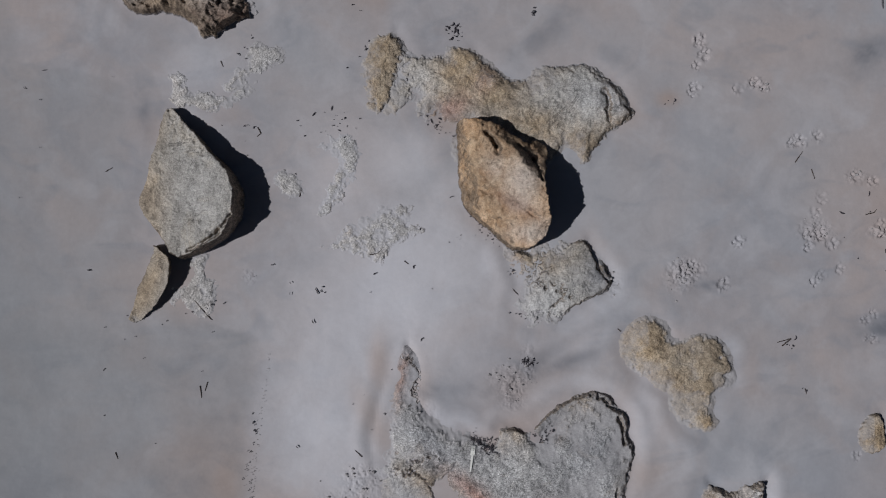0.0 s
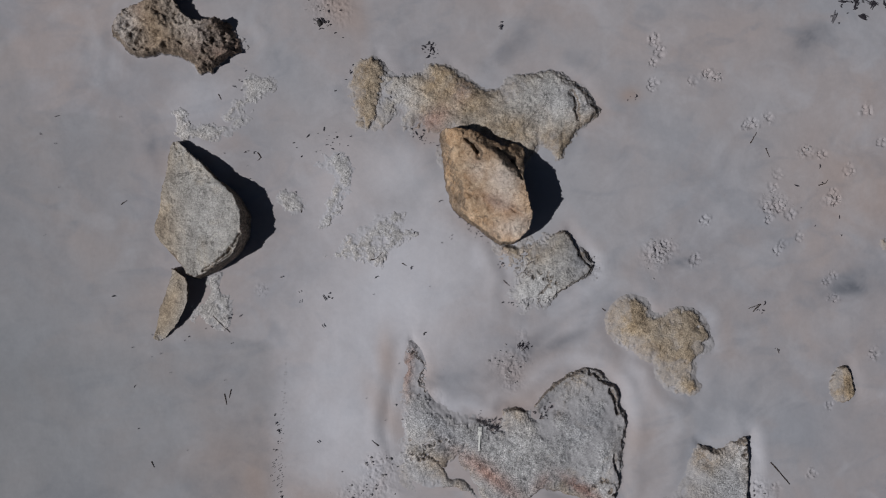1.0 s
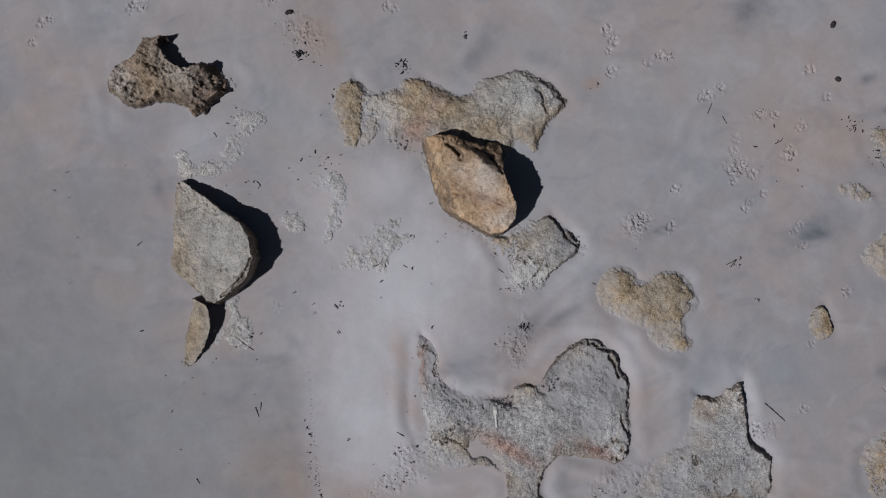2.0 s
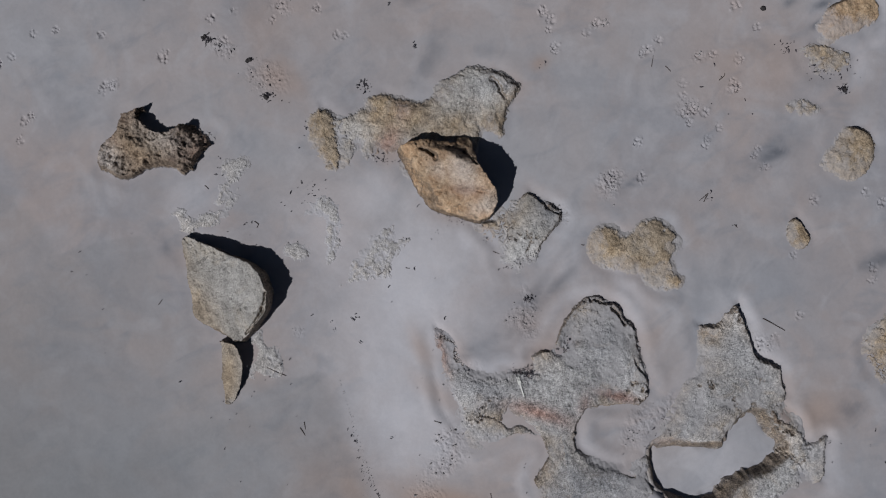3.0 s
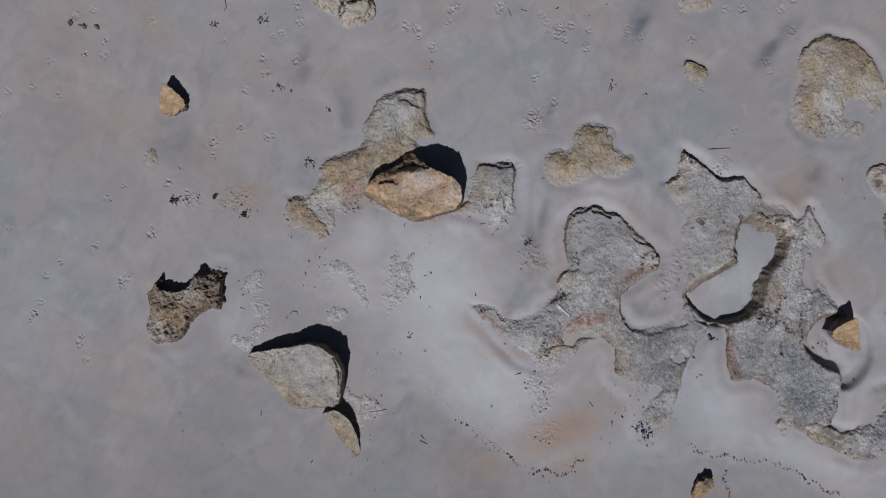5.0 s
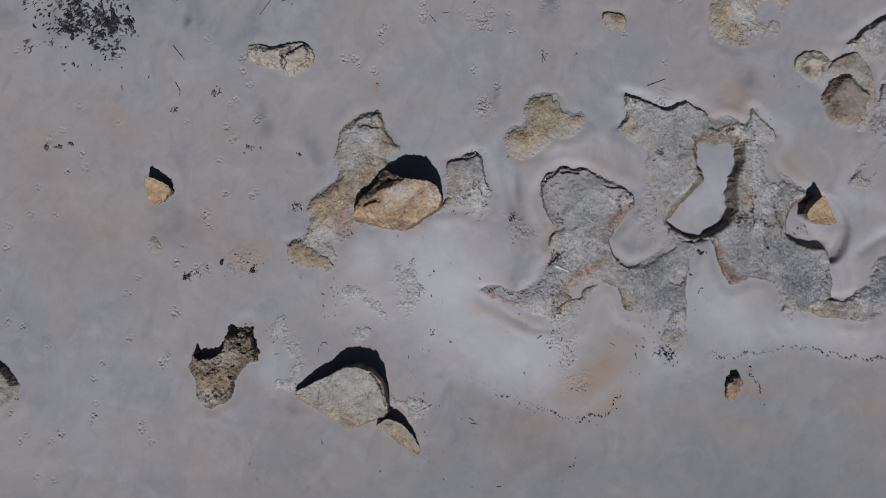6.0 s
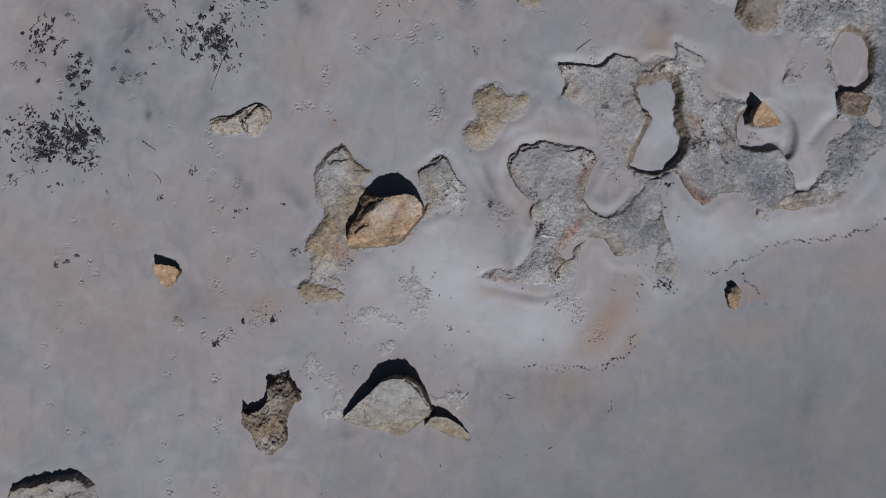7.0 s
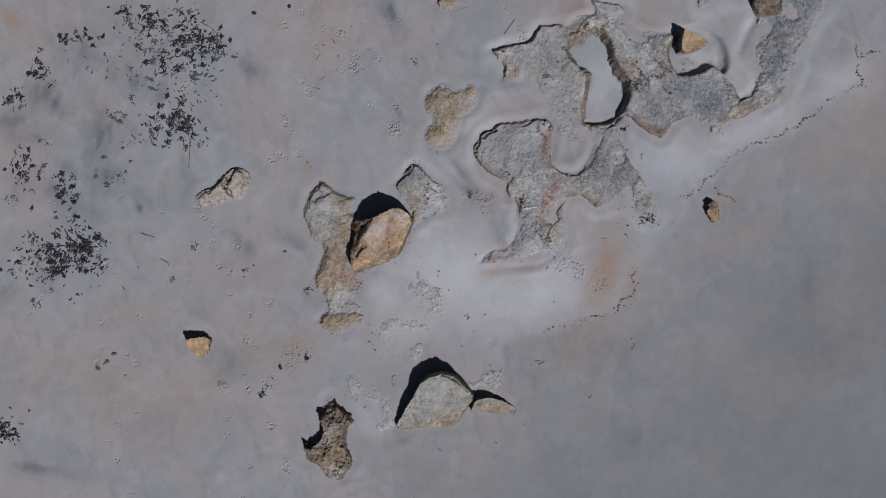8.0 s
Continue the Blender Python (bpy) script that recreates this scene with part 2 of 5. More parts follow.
# patches of colour on the sand: (x, y, half length, half width, turn in degrees, strength)
TAN_SPOTS = [(-0.18, -5.60, 0.42, 0.77, -108, 0.35), (-0.34, -5.19, 0.63, 0.21, -88, 0.30), (0.49, -1.18, 0.19, 0.33, -49, 0.40), (-0.47, -1.14, 0.33, 0.11, -64, 0.45), (2.36, -2.72, 0.22, 0.27, -49, 0.60), (1.90, -3.40, 0.27, 0.33, -49, 0.35), (0.52, -0.93, 0.23, 0.15, -0, 0.35), (-0.17, -0.93, 0.12, 0.23, -0, 0.40), (-1.75, -0.26, 0.19, 0.19, -0, 0.35), (0.04, 0.90, 0.15, 0.10, -0, 0.50), (1.23, 0.95, 0.15, 0.15, 30, 0.35), (2.10, -0.79, 0.08, 0.27, -0, 0.30), (0.30, 0.19, 0.19, 0.08, -35, 0.40), (-0.55, 0.59, 0.84, 0.35, -108, 0.15)] + [(3.27, 0.18, 0.73, 0.29, -26, 0.25), (-0.73, 3.59, 0.84, 0.56, -108, 0.25), (1.39, -1.51, 0.14, 0.14, -108, 0.30), (-0.83, -2.04, 0.21, 0.49, -123, 0.90), (-1.06, -2.28, 0.13, 0.31, -128, 0.60), (-1.49, -1.59, 0.28, 0.14, -88, 0.50), (-0.52, -3.74, 0.28, 0.10, -78, 0.50), (-1.64, -1.39, 0.42, 0.28, -88, 0.30), (-0.42, 2.31, 0.42, 0.31, -108, 0.35), (-0.01, 4.46, 0.84, 0.49, -108, 0.25), (-0.55, 1.92, 0.21, 0.21, -108, 0.60), (4.42, 3.94, 0.15, 0.13, -108, 0.90), (-0.55, 1.86, 0.27, 0.16, -49, 0.50), (2.34, -2.74, 0.16, 0.22, -49, 0.50)] + [(2.18, -2.65, 0.15, 0.15, -26, 0.60), (1.54, 1.04, 0.10, 0.07, -0, 0.60), (-0.44, -0.73, 0.08, 0.23, -0, 0.50), (0.46, 3.64, 0.42, 0.17, -128, 0.35), (-0.54, 1.88, 0.24, 0.15, -75, 0.40), (-0.96, -3.74, 0.49, 0.17, -83, 0.35), (3.21, -3.77, 0.24, 0.15, -75, 0.50), (0.59, 2.27, 0.42, 0.17, -108, 0.20)]
PALE_SPOTS = [(-0.32, -0.27, 0.73, 0.66, 60, 0.70), (-0.70, 0.47, 0.31, 0.50, -0, 0.50), (-0.83, -1.20, 0.42, 0.66, 5, 0.65), (-0.35, 0.62, 0.35, 0.27, -0, 0.50), (-0.72, -0.82, 1.18, 0.49, -98, 0.60), (0.16, -3.23, 0.56, 0.35, -88, 0.50), (0.24, -4.21, 0.70, 0.19, -84, 0.50), (1.42, -2.77, 0.35, 0.49, -108, 0.30), (0.41, -5.58, 0.42, 0.28, -108, 0.50), (1.37, -1.05, 0.10, 0.42, -0, 0.45), (-1.62, 1.25, 0.31, 0.19, -0, 0.25), (0.78, -4.24, 0.42, 0.21, -108, 0.30), (0.95, -0.66, 0.23, 0.12, 20, 0.30)]
STAINS = [(3.72, 0.59, 0.07, 0.04, 2, 0.80), (3.98, 0.45, 0.12, 0.05, -3, 0.80), (3.84, 0.31, 0.07, 0.03, 12, 0.80), (3.14, -0.43, 0.11, 0.04, -3, 0.80), (2.64, 3.36, 0.31, 0.42, -138, 0.75), (2.22, 3.42, 0.28, 0.21, -108, 0.85), (3.29, 3.77, 0.31, 0.15, -143, 0.75), (3.00, 4.12, 0.31, 0.15, -108, 0.60), (2.02, 3.93, 0.35, 0.13, -138, 0.55), (2.42, 4.46, 0.21, 0.21, -108, 0.55), (3.33, 2.32, 0.42, 0.21, -143, 0.45), (2.53, 3.91, 0.35, 0.11, -138, 0.40), (1.77, 3.17, 0.06, 0.18, -83, 0.90), (2.21, 3.50, 0.22, 0.19, -108, 0.70)] + [(-0.97, 5.33, 0.42, 0.07, -116, 0.70), (3.39, 3.84, 0.28, 0.19, -128, 0.65), (3.22, 4.34, 0.24, 0.15, -108, 0.55), (2.82, 3.11, 0.49, 0.17, -143, 0.55), (3.15, 2.67, 0.63, 0.19, -138, 0.50), (3.14, -0.44, 0.07, 0.15, -84, 0.80), (3.55, -1.77, 0.08, 0.33, -99, 0.70), (2.72, -2.77, 0.11, 0.19, -49, 0.50), (1.80, -0.23, 0.12, 0.04, 10, 0.55), (2.91, 1.35, 0.15, 0.10, 20, 0.70), (-1.60, -1.26, 0.63, 0.31, -108, 0.30), (-2.58, -4.22, 0.49, 0.28, -108, 0.35), (-1.75, -4.35, 0.14, 0.35, -108, 0.30), (-2.94, -1.77, 0.42, 0.21, -108, 0.30)] + [(3.07, -0.53, 0.07, 0.21, -88, 0.80), (2.91, 1.28, 0.10, 0.14, -108, 0.50), (1.84, 3.10, 0.07, 0.24, -65, 0.70), (0.87, -0.74, 0.27, 0.05, 20, 0.50), (0.90, 2.10, 0.35, 0.10, -148, 0.40), (-2.03, 1.02, 0.06, 0.15, -0, 0.50), (4.39, -1.80, 0.11, 0.19, -49, 0.50), (1.98, 2.47, 0.11, 0.28, -98, 0.40), (0.59, 1.39, 0.49, 0.08, -143, 0.35), (3.81, 3.34, 0.42, 0.21, -128, 0.35), (1.26, 4.76, 0.73, 0.18, -85, 0.35), (0.63, -0.76, 0.08, 0.24, -49, 0.40), (0.06, -0.93, 0.35, 0.06, 5, 0.40), (-0.44, 2.81, 0.27, 0.22, -49, 0.30)] + [(-1.95, -1.87, 0.84, 0.42, -108, 0.20), (3.57, 1.95, 0.56, 0.42, -108, 0.30)]


def blot(x, y, spots):
    """Soft uneven patches: (x, y, half length, half width, turn in degrees, strength)."""
    out = np.zeros(x.shape)
    uneven = 1.1 + 0.9 * fbm(x, y, 0.25, 5, 3.0, 0.6) if len(spots) else 0.0
    for px, py, rx, ry, turn, strength in spots:
        c, s = math.cos(radians(turn)), math.sin(radians(turn))
        u, v = ((x - px) * c + (y - py) * s) / rx, (-(x - px) * s + (y - py) * c) / ry
        out = np.maximum(out, strength * np.exp(-(u * u + v * v) * uneven))
    return out


def rock(name, outline, mat, label, planes, side=5.0, drift=None, rough=0.012, pits=0.0, wobble=0.022, step=0.007, cuts=(),
         dents=(), layers=0.0, lip=0.005, seed=1.0, swell=0.15, sunk=0.02, group="", colours=None, undercut=0.0, rim=0.0, dome=0.0, dusted=0.0, crag=0.0):
    """A rock as a height over its outline: the lowest of some planes (x, y, height, slope x, slope y), falling off at the rim
    with the slope side, or drift where the rim looks towards -x and sand has banked up. pits: depth of weathering holes.
    dents: (x, y, radius, depth). cuts: clefts (x, y, x, y, width, depth). layers: thickness of bedding steps."""
    o = np.array(outline)
    lo, hi = o.min(0) - 0.08, o.max(0) + 0.08
    x, y = np.meshgrid(np.arange(lo[0], hi[0], step), np.arange(lo[1], hi[1], step))
    wx = x + wobble * (fbm(x, y, 0.12, 6, seed + 3, 0.7) * 2.0 + fbm(x, y, 0.5, 2, seed + 4))
    wy = y + wobble * (fbm(x, y, 0.12, 6, seed + 8, 0.7) * 2.0 + fbm(x, y, 0.5, 2, seed + 9))
    d = inside_by(outline, wx, wy)
    gy, gx = np.gradient(inside_by(outline, x, y), step)
    facing = (gx * 0.957 + gy * 0.292) / (np.hypot(gx, gy) + 1e-6)          # +1 where the rim looks away from the shade side
    slope = side + ((side if drift is None else drift) - side) * smooth(-0.35, 0.45, facing + 0.5 * fbm(x, y, 0.25, 3, seed + 30))
    top = np.full(x.shape, 9.0)
    for px, py, h, ax, ay in planes:
        face = h + ax * (x - px) + ay * (y - py) + 0.012 * fbm(x, y, 0.12, 4, seed + px * 7)
        m = np.clip(0.5 + 0.5 * (top - face) / 0.03, 0, 1)
        top = top * (1 - m) + face * m - 0.03 * m * (1 - m)
    if dome:
        top = top * (0.25 + 0.75 * smooth(-0.01, dome, d + 0.25 * dome * fbm(x, y, 0.25, 3, seed + 33)))
    top = np.maximum(top, 0.012)
    soft = dusted * smooth(-0.22, 0.30, fbm(x, y, 0.55, 5, seed + 41, 0.62)) if dusted else np.zeros(x.shape)
    crisp = 1 - 0.8 * soft
    top = top + rough * 1.6 * (fbm(x, y, swell, 3, seed, 0.5) + 0.35 * crisp * fbm(x, y, swell / 6, 4, seed + 6, 0.6)) + 0.2 * rough * crisp * fbm(x, y, 0.03, 3, seed + 5, 0.7)
    if swell >= 0.3:
        top = top + 0.9 * rough * fbm(x, y, 0.7, 2, seed + 50)
    if pits:
        top = top - crisp * pits * 0.8 * smooth(0.15, 0.5, fbm(x, y, 0.035, 3, seed + 11, 0.65)) - pits * 0.7 * smooth(0.2, 0.5, fbm(x, y, 0.16, 4, seed + 13))
    if layers:
        bed = (top + 0.006 * fbm(x, y, 0.1, 4, seed + 15)) / layers
        top = top + 0.5 * layers * (np.floor(bed) + smooth(0.7, 1.0, bed - np.floor(bed)) - bed)
    for px, py, r, depth in dents:
        top = top - depth * np.exp(-((wx - px) ** 2 + (wy - py) ** 2) / r ** 2)
    for ax, ay, bx, by, width, depth in cuts:
        dx, dy = bx - ax, by - ay
        u = np.clip(((wx - ax) * dx + (wy - ay) * dy) / (dx * dx + dy * dy), 0, 1)
        top = top - depth * np.exp(-((wx - ax - u * dx) ** 2 + (wy - ay - u * dy) ** 2) / width ** 2)
    if crag:
        top = top + crag * fbm(x, y, 0.09, 5, seed + 43, 0.62) * smooth(0.16, 0.04, d) * smooth(0.3, -0.3, facing)
    flank = (d + 0.012) * slope * (1 + 0.6 * fbm(x, y, 0.08, 4, seed + 20)) - 0.004
    k = 0.012
    mix = np.clip(0.5 + 0.5 * (top - flank) / k, 0, 1)
    z = np.maximum(top * (1 - mix) + flank * mix - k * mix * (1 - mix), -0.13)
    low = z + sunk * 1.3 * fbm(x, y, 0.16, 6, seed + 23, 0.65)
    if undercut:                                   # the shaded flank leans in under the top
        lean = undercut * mix * np.clip(1 - z / np.maximum(top, 0.05), 0, 1.3) * smooth(0.2, -0.3, facing)
        n = np.hypot(gx, gy) + 1e-6
        x, y = x + gx / n * lean, y + gy / n * lean
    zy, zx = np.gradient(z, step)
    z = z + sand_base(x, y)
    ob = sheet(name, x, y, z, d > -0.05, mat, (float(o[:, 0].mean()), float(o[:, 1].mean()), 0.0))
    colours = colours or {}
    fields = {"broken_shaded": mix * smooth(-0.5, 0.3, fbm(x, y, 0.2, 4, seed + 25)) * 0.9, "sandy": np.maximum(1 - smooth(-0.1 * sunk, 1.9 * sunk, low), soft)}
    # Steep flanks darkened by slope, painting in the shade they mostly stand in.
    fields["broken_shaded"] = np.maximum(np.maximum(fields["broken_shaded"], 0.8 * smooth(0.9, 1.8, np.hypot(zx, zy))), blot(x, y, colours.get("broken_shaded", ())))
    for key in ("ochre", "rust", "bleach", "lichen"):
        fields[key] = blot(x, y, colours.get(key, ()))
    worn = smooth(0.11, 0.01, d + 0.05 * fbm(x, y, 0.2, 4, seed + 27)) * (0.35 + 0.65 * smooth(-0.3, 0.3, facing)) * smooth(-0.5, 0.15, fbm(x, y, 0.3, 3, seed + 28))
    fields["ochre"] = np.maximum(fields["ochre"], 0.6 * rim * worn)
    wall = rim * smooth(0.075, 0.015, d + 0.035 * fbm(x, y, 0.13, 5, seed + 29, 0.6)) * smooth(-0.35, 0.25, fbm(x, y, 0.5, 3, seed + 31))
    fields["broken_shaded"] = np.maximum(fields["broken_shaded"], wall)
    tinted = np.maximum(np.maximum(fields["ochre"], fields["rust"]), np.maximum(fields["lichen"], fields["bleach"]))
    fields["broken_shaded"] = fields["broken_shaded"] * (1 - 0.8 * np.clip(fields["rust"] + 0.5 * fields["ochre"], 0, 1))
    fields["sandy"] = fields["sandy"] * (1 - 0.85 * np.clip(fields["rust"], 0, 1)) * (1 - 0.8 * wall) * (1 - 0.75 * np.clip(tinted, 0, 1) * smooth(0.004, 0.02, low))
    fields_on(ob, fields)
    ROCKS.append((outline, lip, 0.0))
    return tagged(ob, label, "rock", group)


def stroke(points, x, y):
    """Distance of each place from an open line of plan points."""
    best = np.full(x.shape, 1e9)
    for (ax, ay), (bx, by) in zip(points, points[1:]):
        dx, dy = bx - ax, by - ay
        u = np.clip(((x - ax) * dx + (y - ay) * dy) / (dx * dx + dy * dy), 0, 1)
        best = np.minimum(best, (x - ax - u * dx) ** 2 + (y - ay - u * dy) ** 2)
    return np.sqrt(best)


def fields_on(ob, fields):
    for key, values in fields.items():
        a = ob.data.attributes.new(key, "FLOAT", "POINT")
        a.data.foreach_set("value", np.clip(values, 0, 1).ravel()[sheet_used[0]].astype(np.float32))


def outcrop(name, outline, mat, label, height=0.035, ramp=0.16, shade=1.0, swell=0.013, grit=0.005, pits=0.006, wobble=0.022, step=0.007, seed=1.0,
            scarps=(), fade=(), dents=(), cuts=(), bury=(), face=2.2, cracks=0.0, tilt=(0, 0), dusted=0.5, rim=0.6, lip=0.008, group="", colours=None, film=0.013, inset=0.016):
    """Bedrock that barely rises out of the sand. Towards the sun its rim slips under the sand; away from it and along the scarps
    (points, strength) it breaks off in a step. fade: patches where the rim dissolves. The sand lies in what is low."""
    o = np.array(outline)
    lo, hi = o.min(0) - 0.16, o.max(0) + 0.16
    x, y = np.meshgrid(np.arange(lo[0], hi[0], step), np.arange(lo[1], hi[1], step))
    wx = x + wobble * (1.7 * fbm(x, y, 0.13, 6, seed + 3, 0.72) + fbm(x, y, 0.5, 2, seed + 4))
    wy = y + wobble * (1.7 * fbm(x, y, 0.13, 6, seed + 8, 0.72) + fbm(x, y, 0.5, 2, seed + 9))
    d = inside_by(outline, wx, wy) - inset
    gy, gx = np.gradient(d, step)
    for _ in range(3):
        gx = (gx + np.roll(gx, 3, 0) + np.roll(gx, -3, 0) + np.roll(gx, 3, 1) + np.roll(gx, -3, 1)) / 5
        gy = (gy + np.roll(gy, 3, 0) + np.roll(gy, -3, 0) + np.roll(gy, 3, 1) + np.roll(gy, -3, 1)) / 5
    facing = (gx * 0.957 + gy * 0.292) / (np.hypot(gx, gy) + 1e-6)
    steep = shade * smooth(0.1, -0.5, facing + 0.45 * fbm(x, y, 0.3, 3, seed + 30))
    steep = steep * (0.35 + 0.65 * smooth(-0.35, 0.15, fbm(x, y, 0.45, 3, seed + 34)))
    for points, strength in scarps:
        steep = np.maximum(steep, strength * np.exp(-(stroke(points, x, y) / 0.10) ** 2))
    if fade:
        steep = steep * (1 - np.clip(1.3 * blot(x, y, fade), 0, 1))
    h = np.maximum(height + tilt[0] * (x - o[:, 0].mean()) + tilt[1] * (y - o[:, 1].mean()), 0.004)
    soft = np.where(d > -0.015, h * (1 - np.exp(-(d + 0.015) / ramp)), (d + 0.015) * 0.03 / ramp)
    cliff = np.minimum(h * (0.8 + 0.25 * fbm(x, y, 0.2, 3, seed + 32)), (d + 0.006) * face * (1 + 0.6 * fbm(x, y, 0.08, 4, seed + 20)))
    z = soft * (1 - steep) + cliff * steep
    dust = smooth(-0.25, 0.28, fbm(x, y, 0.5, 5, seed + 41, 0.65)) * dusted
    crisp = 1 - 0.7 * dust
    low = swell * (0.9 * fbm(x, y, 0.38, 3, seed, 0.5) + 0.6 * fbm(x, y, 0.11, 4, seed + 6, 0.6))
    z = z + low + crisp * grit * 1.8 * fbm(x, y, 0.05, 4, seed + 5, 0.75)
    z = z - crisp * pits * (smooth(0.10, 0.5, fbm(x, y, 0.035, 3, seed + 11, 0.65)) + 0.8 * smooth(0.15, 0.5, fbm(x, y, 0.14, 4, seed + 13)))
    if cracks:
        seam = fbm(x, y, 0.42, 6, seed + 17, 0.66)
        z = z - cracks * np.exp(-(seam / 0.014) ** 2) * smooth(-0.05, 0.3, fbm(x, y, 0.4, 2, seed + 18))
    for px, py, r, depth in dents:
        z = z - depth * np.exp(-((wx - px) ** 2 + (wy - py) ** 2) / r ** 2)
    for ax, ay, bx, by, width, depth in cuts:
        z = z - depth * np.exp(-(stroke([(ax, ay), (bx, by)], wx, wy) / width) ** 2)
    if bury:
        z = z - 0.05 * blot(x, y, bury)
    floor, stained = np.zeros(x.shape), np.zeros(x.shape)
    for edge, depth in HOLLOWS:
        inner = inside_by(edge, x + 0.03 * fbm(x, y, 0.22, 3, seed + 51), y + 0.03 * fbm(x, y, 0.22, 3, seed + 52), 0.6)
        iy, ix = np.gradient(inner, step)
        lee = smooth(-0.2, 0.6, (ix * 0.957 + iy * 0.292) / (np.hypot(ix, iy) + 1e-6))
        z = z - (1.4 + 1.8 * lee + 0.3 * fbm(x, y, 0.2, 3, seed + 21)) * 0.012 * np.log1p(np.exp(np.clip((inner + 0.02) / 0.012, -30, 30)))
        floor = floor - depth * smooth(-0.07, -0.01, inner)
        stained = np.maximum(stained, np.exp(-((inner - 0.03) / 0.05) ** 2))
    z = np.maximum(z, floor - 0.03)
    over = z - floor
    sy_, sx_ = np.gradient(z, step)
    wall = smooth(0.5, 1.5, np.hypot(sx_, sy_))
    z = z + sand_base(x, y)
    ob = sheet(name, x, y, z, (over > -0.022) & (d > -0.14), mat, (float(o[:, 0].mean()), float(o[:, 1].mean()), 0.0))
    colours = colours or {}
    f = {key: blot(x, y, colours.get(key, ())) for key in ("ochre", "rust", "bleach", "lichen")}
    ragged = fbm(x, y, 0.10, 6, seed + 23, 0.72)
    worn = smooth(0.15, 0.02, d + 0.07 * fbm(x, y, 0.2, 4, seed + 27)) * (0.35 + 0.65 * smooth(-0.3, 0.3, facing)) * smooth(-0.45, 0.2, fbm(x, y, 0.3, 3, seed + 28))
    f["ochre"] = np.maximum(np.maximum(f["ochre"] * (0.75 + 0.5 * ragged), rim * worn), 0.8 * stained * (0.7 + 0.6 * ragged))
    # Steps and hollow walls by slope: brown stone, plus shade put into its colour.
    f["broken_shaded"] = np.maximum(wall * 0.85, blot(x, y, colours.get("broken_shaded", ()))) * (1 - 0.8 * np.clip(f["rust"] + 0.4 * f["ochre"], 0, 1))
    thin = 1 - smooth(0.001, film, over + 0.8 * film * ragged)
    drifted = smooth(0.17, 0.0, d + 0.16 * ragged + 0.05 * fbm(x, y, 0.4, 3, seed + 24)) * smooth(-0.35, 0.25, facing) * (1 - smooth(0.3, 0.8, steep))
    thin = np.maximum(thin, 0.65 * drifted * (film > 0.01))
    lying = dust * smooth(0.1, -0.3, (low / swell) + 0.9 * ragged)
    f["sandy"] = np.maximum(thin, lying) * (1 - 0.8 * wall) * (1 - 0.7 * f["rust"]) * (1 - 0.5 * f["ochre"])
    f["pale"] = blot(x, y, PALE_SPOTS)
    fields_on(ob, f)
    ROCKS.append((outline, lip, shade))
    return tagged(ob, label, "rock", group)


# ---- rocks ----
HOLLOWS += [([(1.95, -2.44), (1.86, -2.44), (1.70, -2.50), (1.55, -2.57), (1.43, -2.53), (1.28, -2.45), (1.16, -2.39), (1.03, -2.37), (0.95, -2.47), (0.91, -2.63), (0.93, -2.76), (1.02, -2.88), (1.15, -2.98), (1.31, -3.02), (1.48, -2.98), (1.63, -2.95), (1.79, -2.97), (1.94, -2.95), (2.07, -2.89), (2.10, -2.78), (2.03, -2.68), (2.01, -2.53)], 0.100),
            ([(1.66, -3.88), (1.65, -3.77), (1.57, -3.64), (1.44, -3.58), (1.31, -3.59), (1.20, -3.67), (1.15, -3.83), (1.17, -4.08), (1.07, -4.17), (1.18, -4.24), (1.37, -4.25), (1.52, -4.18), (1.64, -4.03)], 0.075),
            ([(2.24, -4.71), (2.44, -4.78), (2.53, -4.91), (2.46, -5.10), (2.30, -5.18), (2.04, -5.16), (1.81, -5.06), (1.79, -4.86), (1.98, -4.75)], 0.045)]
rock("flat_boulder", [(-1.84, 1.00), (-1.75, 0.93), (-1.64, 0.82), (-1.52, 0.69), (-1.40, 0.58), (-1.35, 0.47), (-1.335, 0.35), (-1.385, 0.21), (-1.51, 0.08), (-1.66, 0.01), (-1.79, -0.02), (-1.87, 0.08), (-1.95, 0.20), (-2.04, 0.32), (-2.04, 0.40), (-1.98, 0.58), (-1.92, 0.80), (-1.88, 0.95)], GREY_STONE, "pale grey limestone slab lying tilted on the sand",
     [(-1.37, 0.41, 0.238, 0.25, -0.09)], side=9.0, drift=4, undercut=0.025, rim=0.0, crag=0.035, rough=0.010, wobble=0.012, step=0.005, seed=1, swell=0.25,
     sunk=0.008, pits=0.006, cuts=[(-1.38, 0.27, -1.44, 0.20, 0.010, 0.030), (-1.47, 0.17, -1.56, 0.09, 0.012, 0.035), (-1.58, 0.08, -1.68, 0.04, 0.010, 0.030)],
     colours={"ochre": [(-1.98, 0.42, 0.16, 0.40, 10, 0.60), (-1.90, 0.86, 0.07, 0.20, 0, 0.40), (-1.93, 0.15, 0.10, 0.14, 0, 0.60)], "bleach": [(-1.60, 0.42, 0.22, 0.40, -12, 0.35)]})
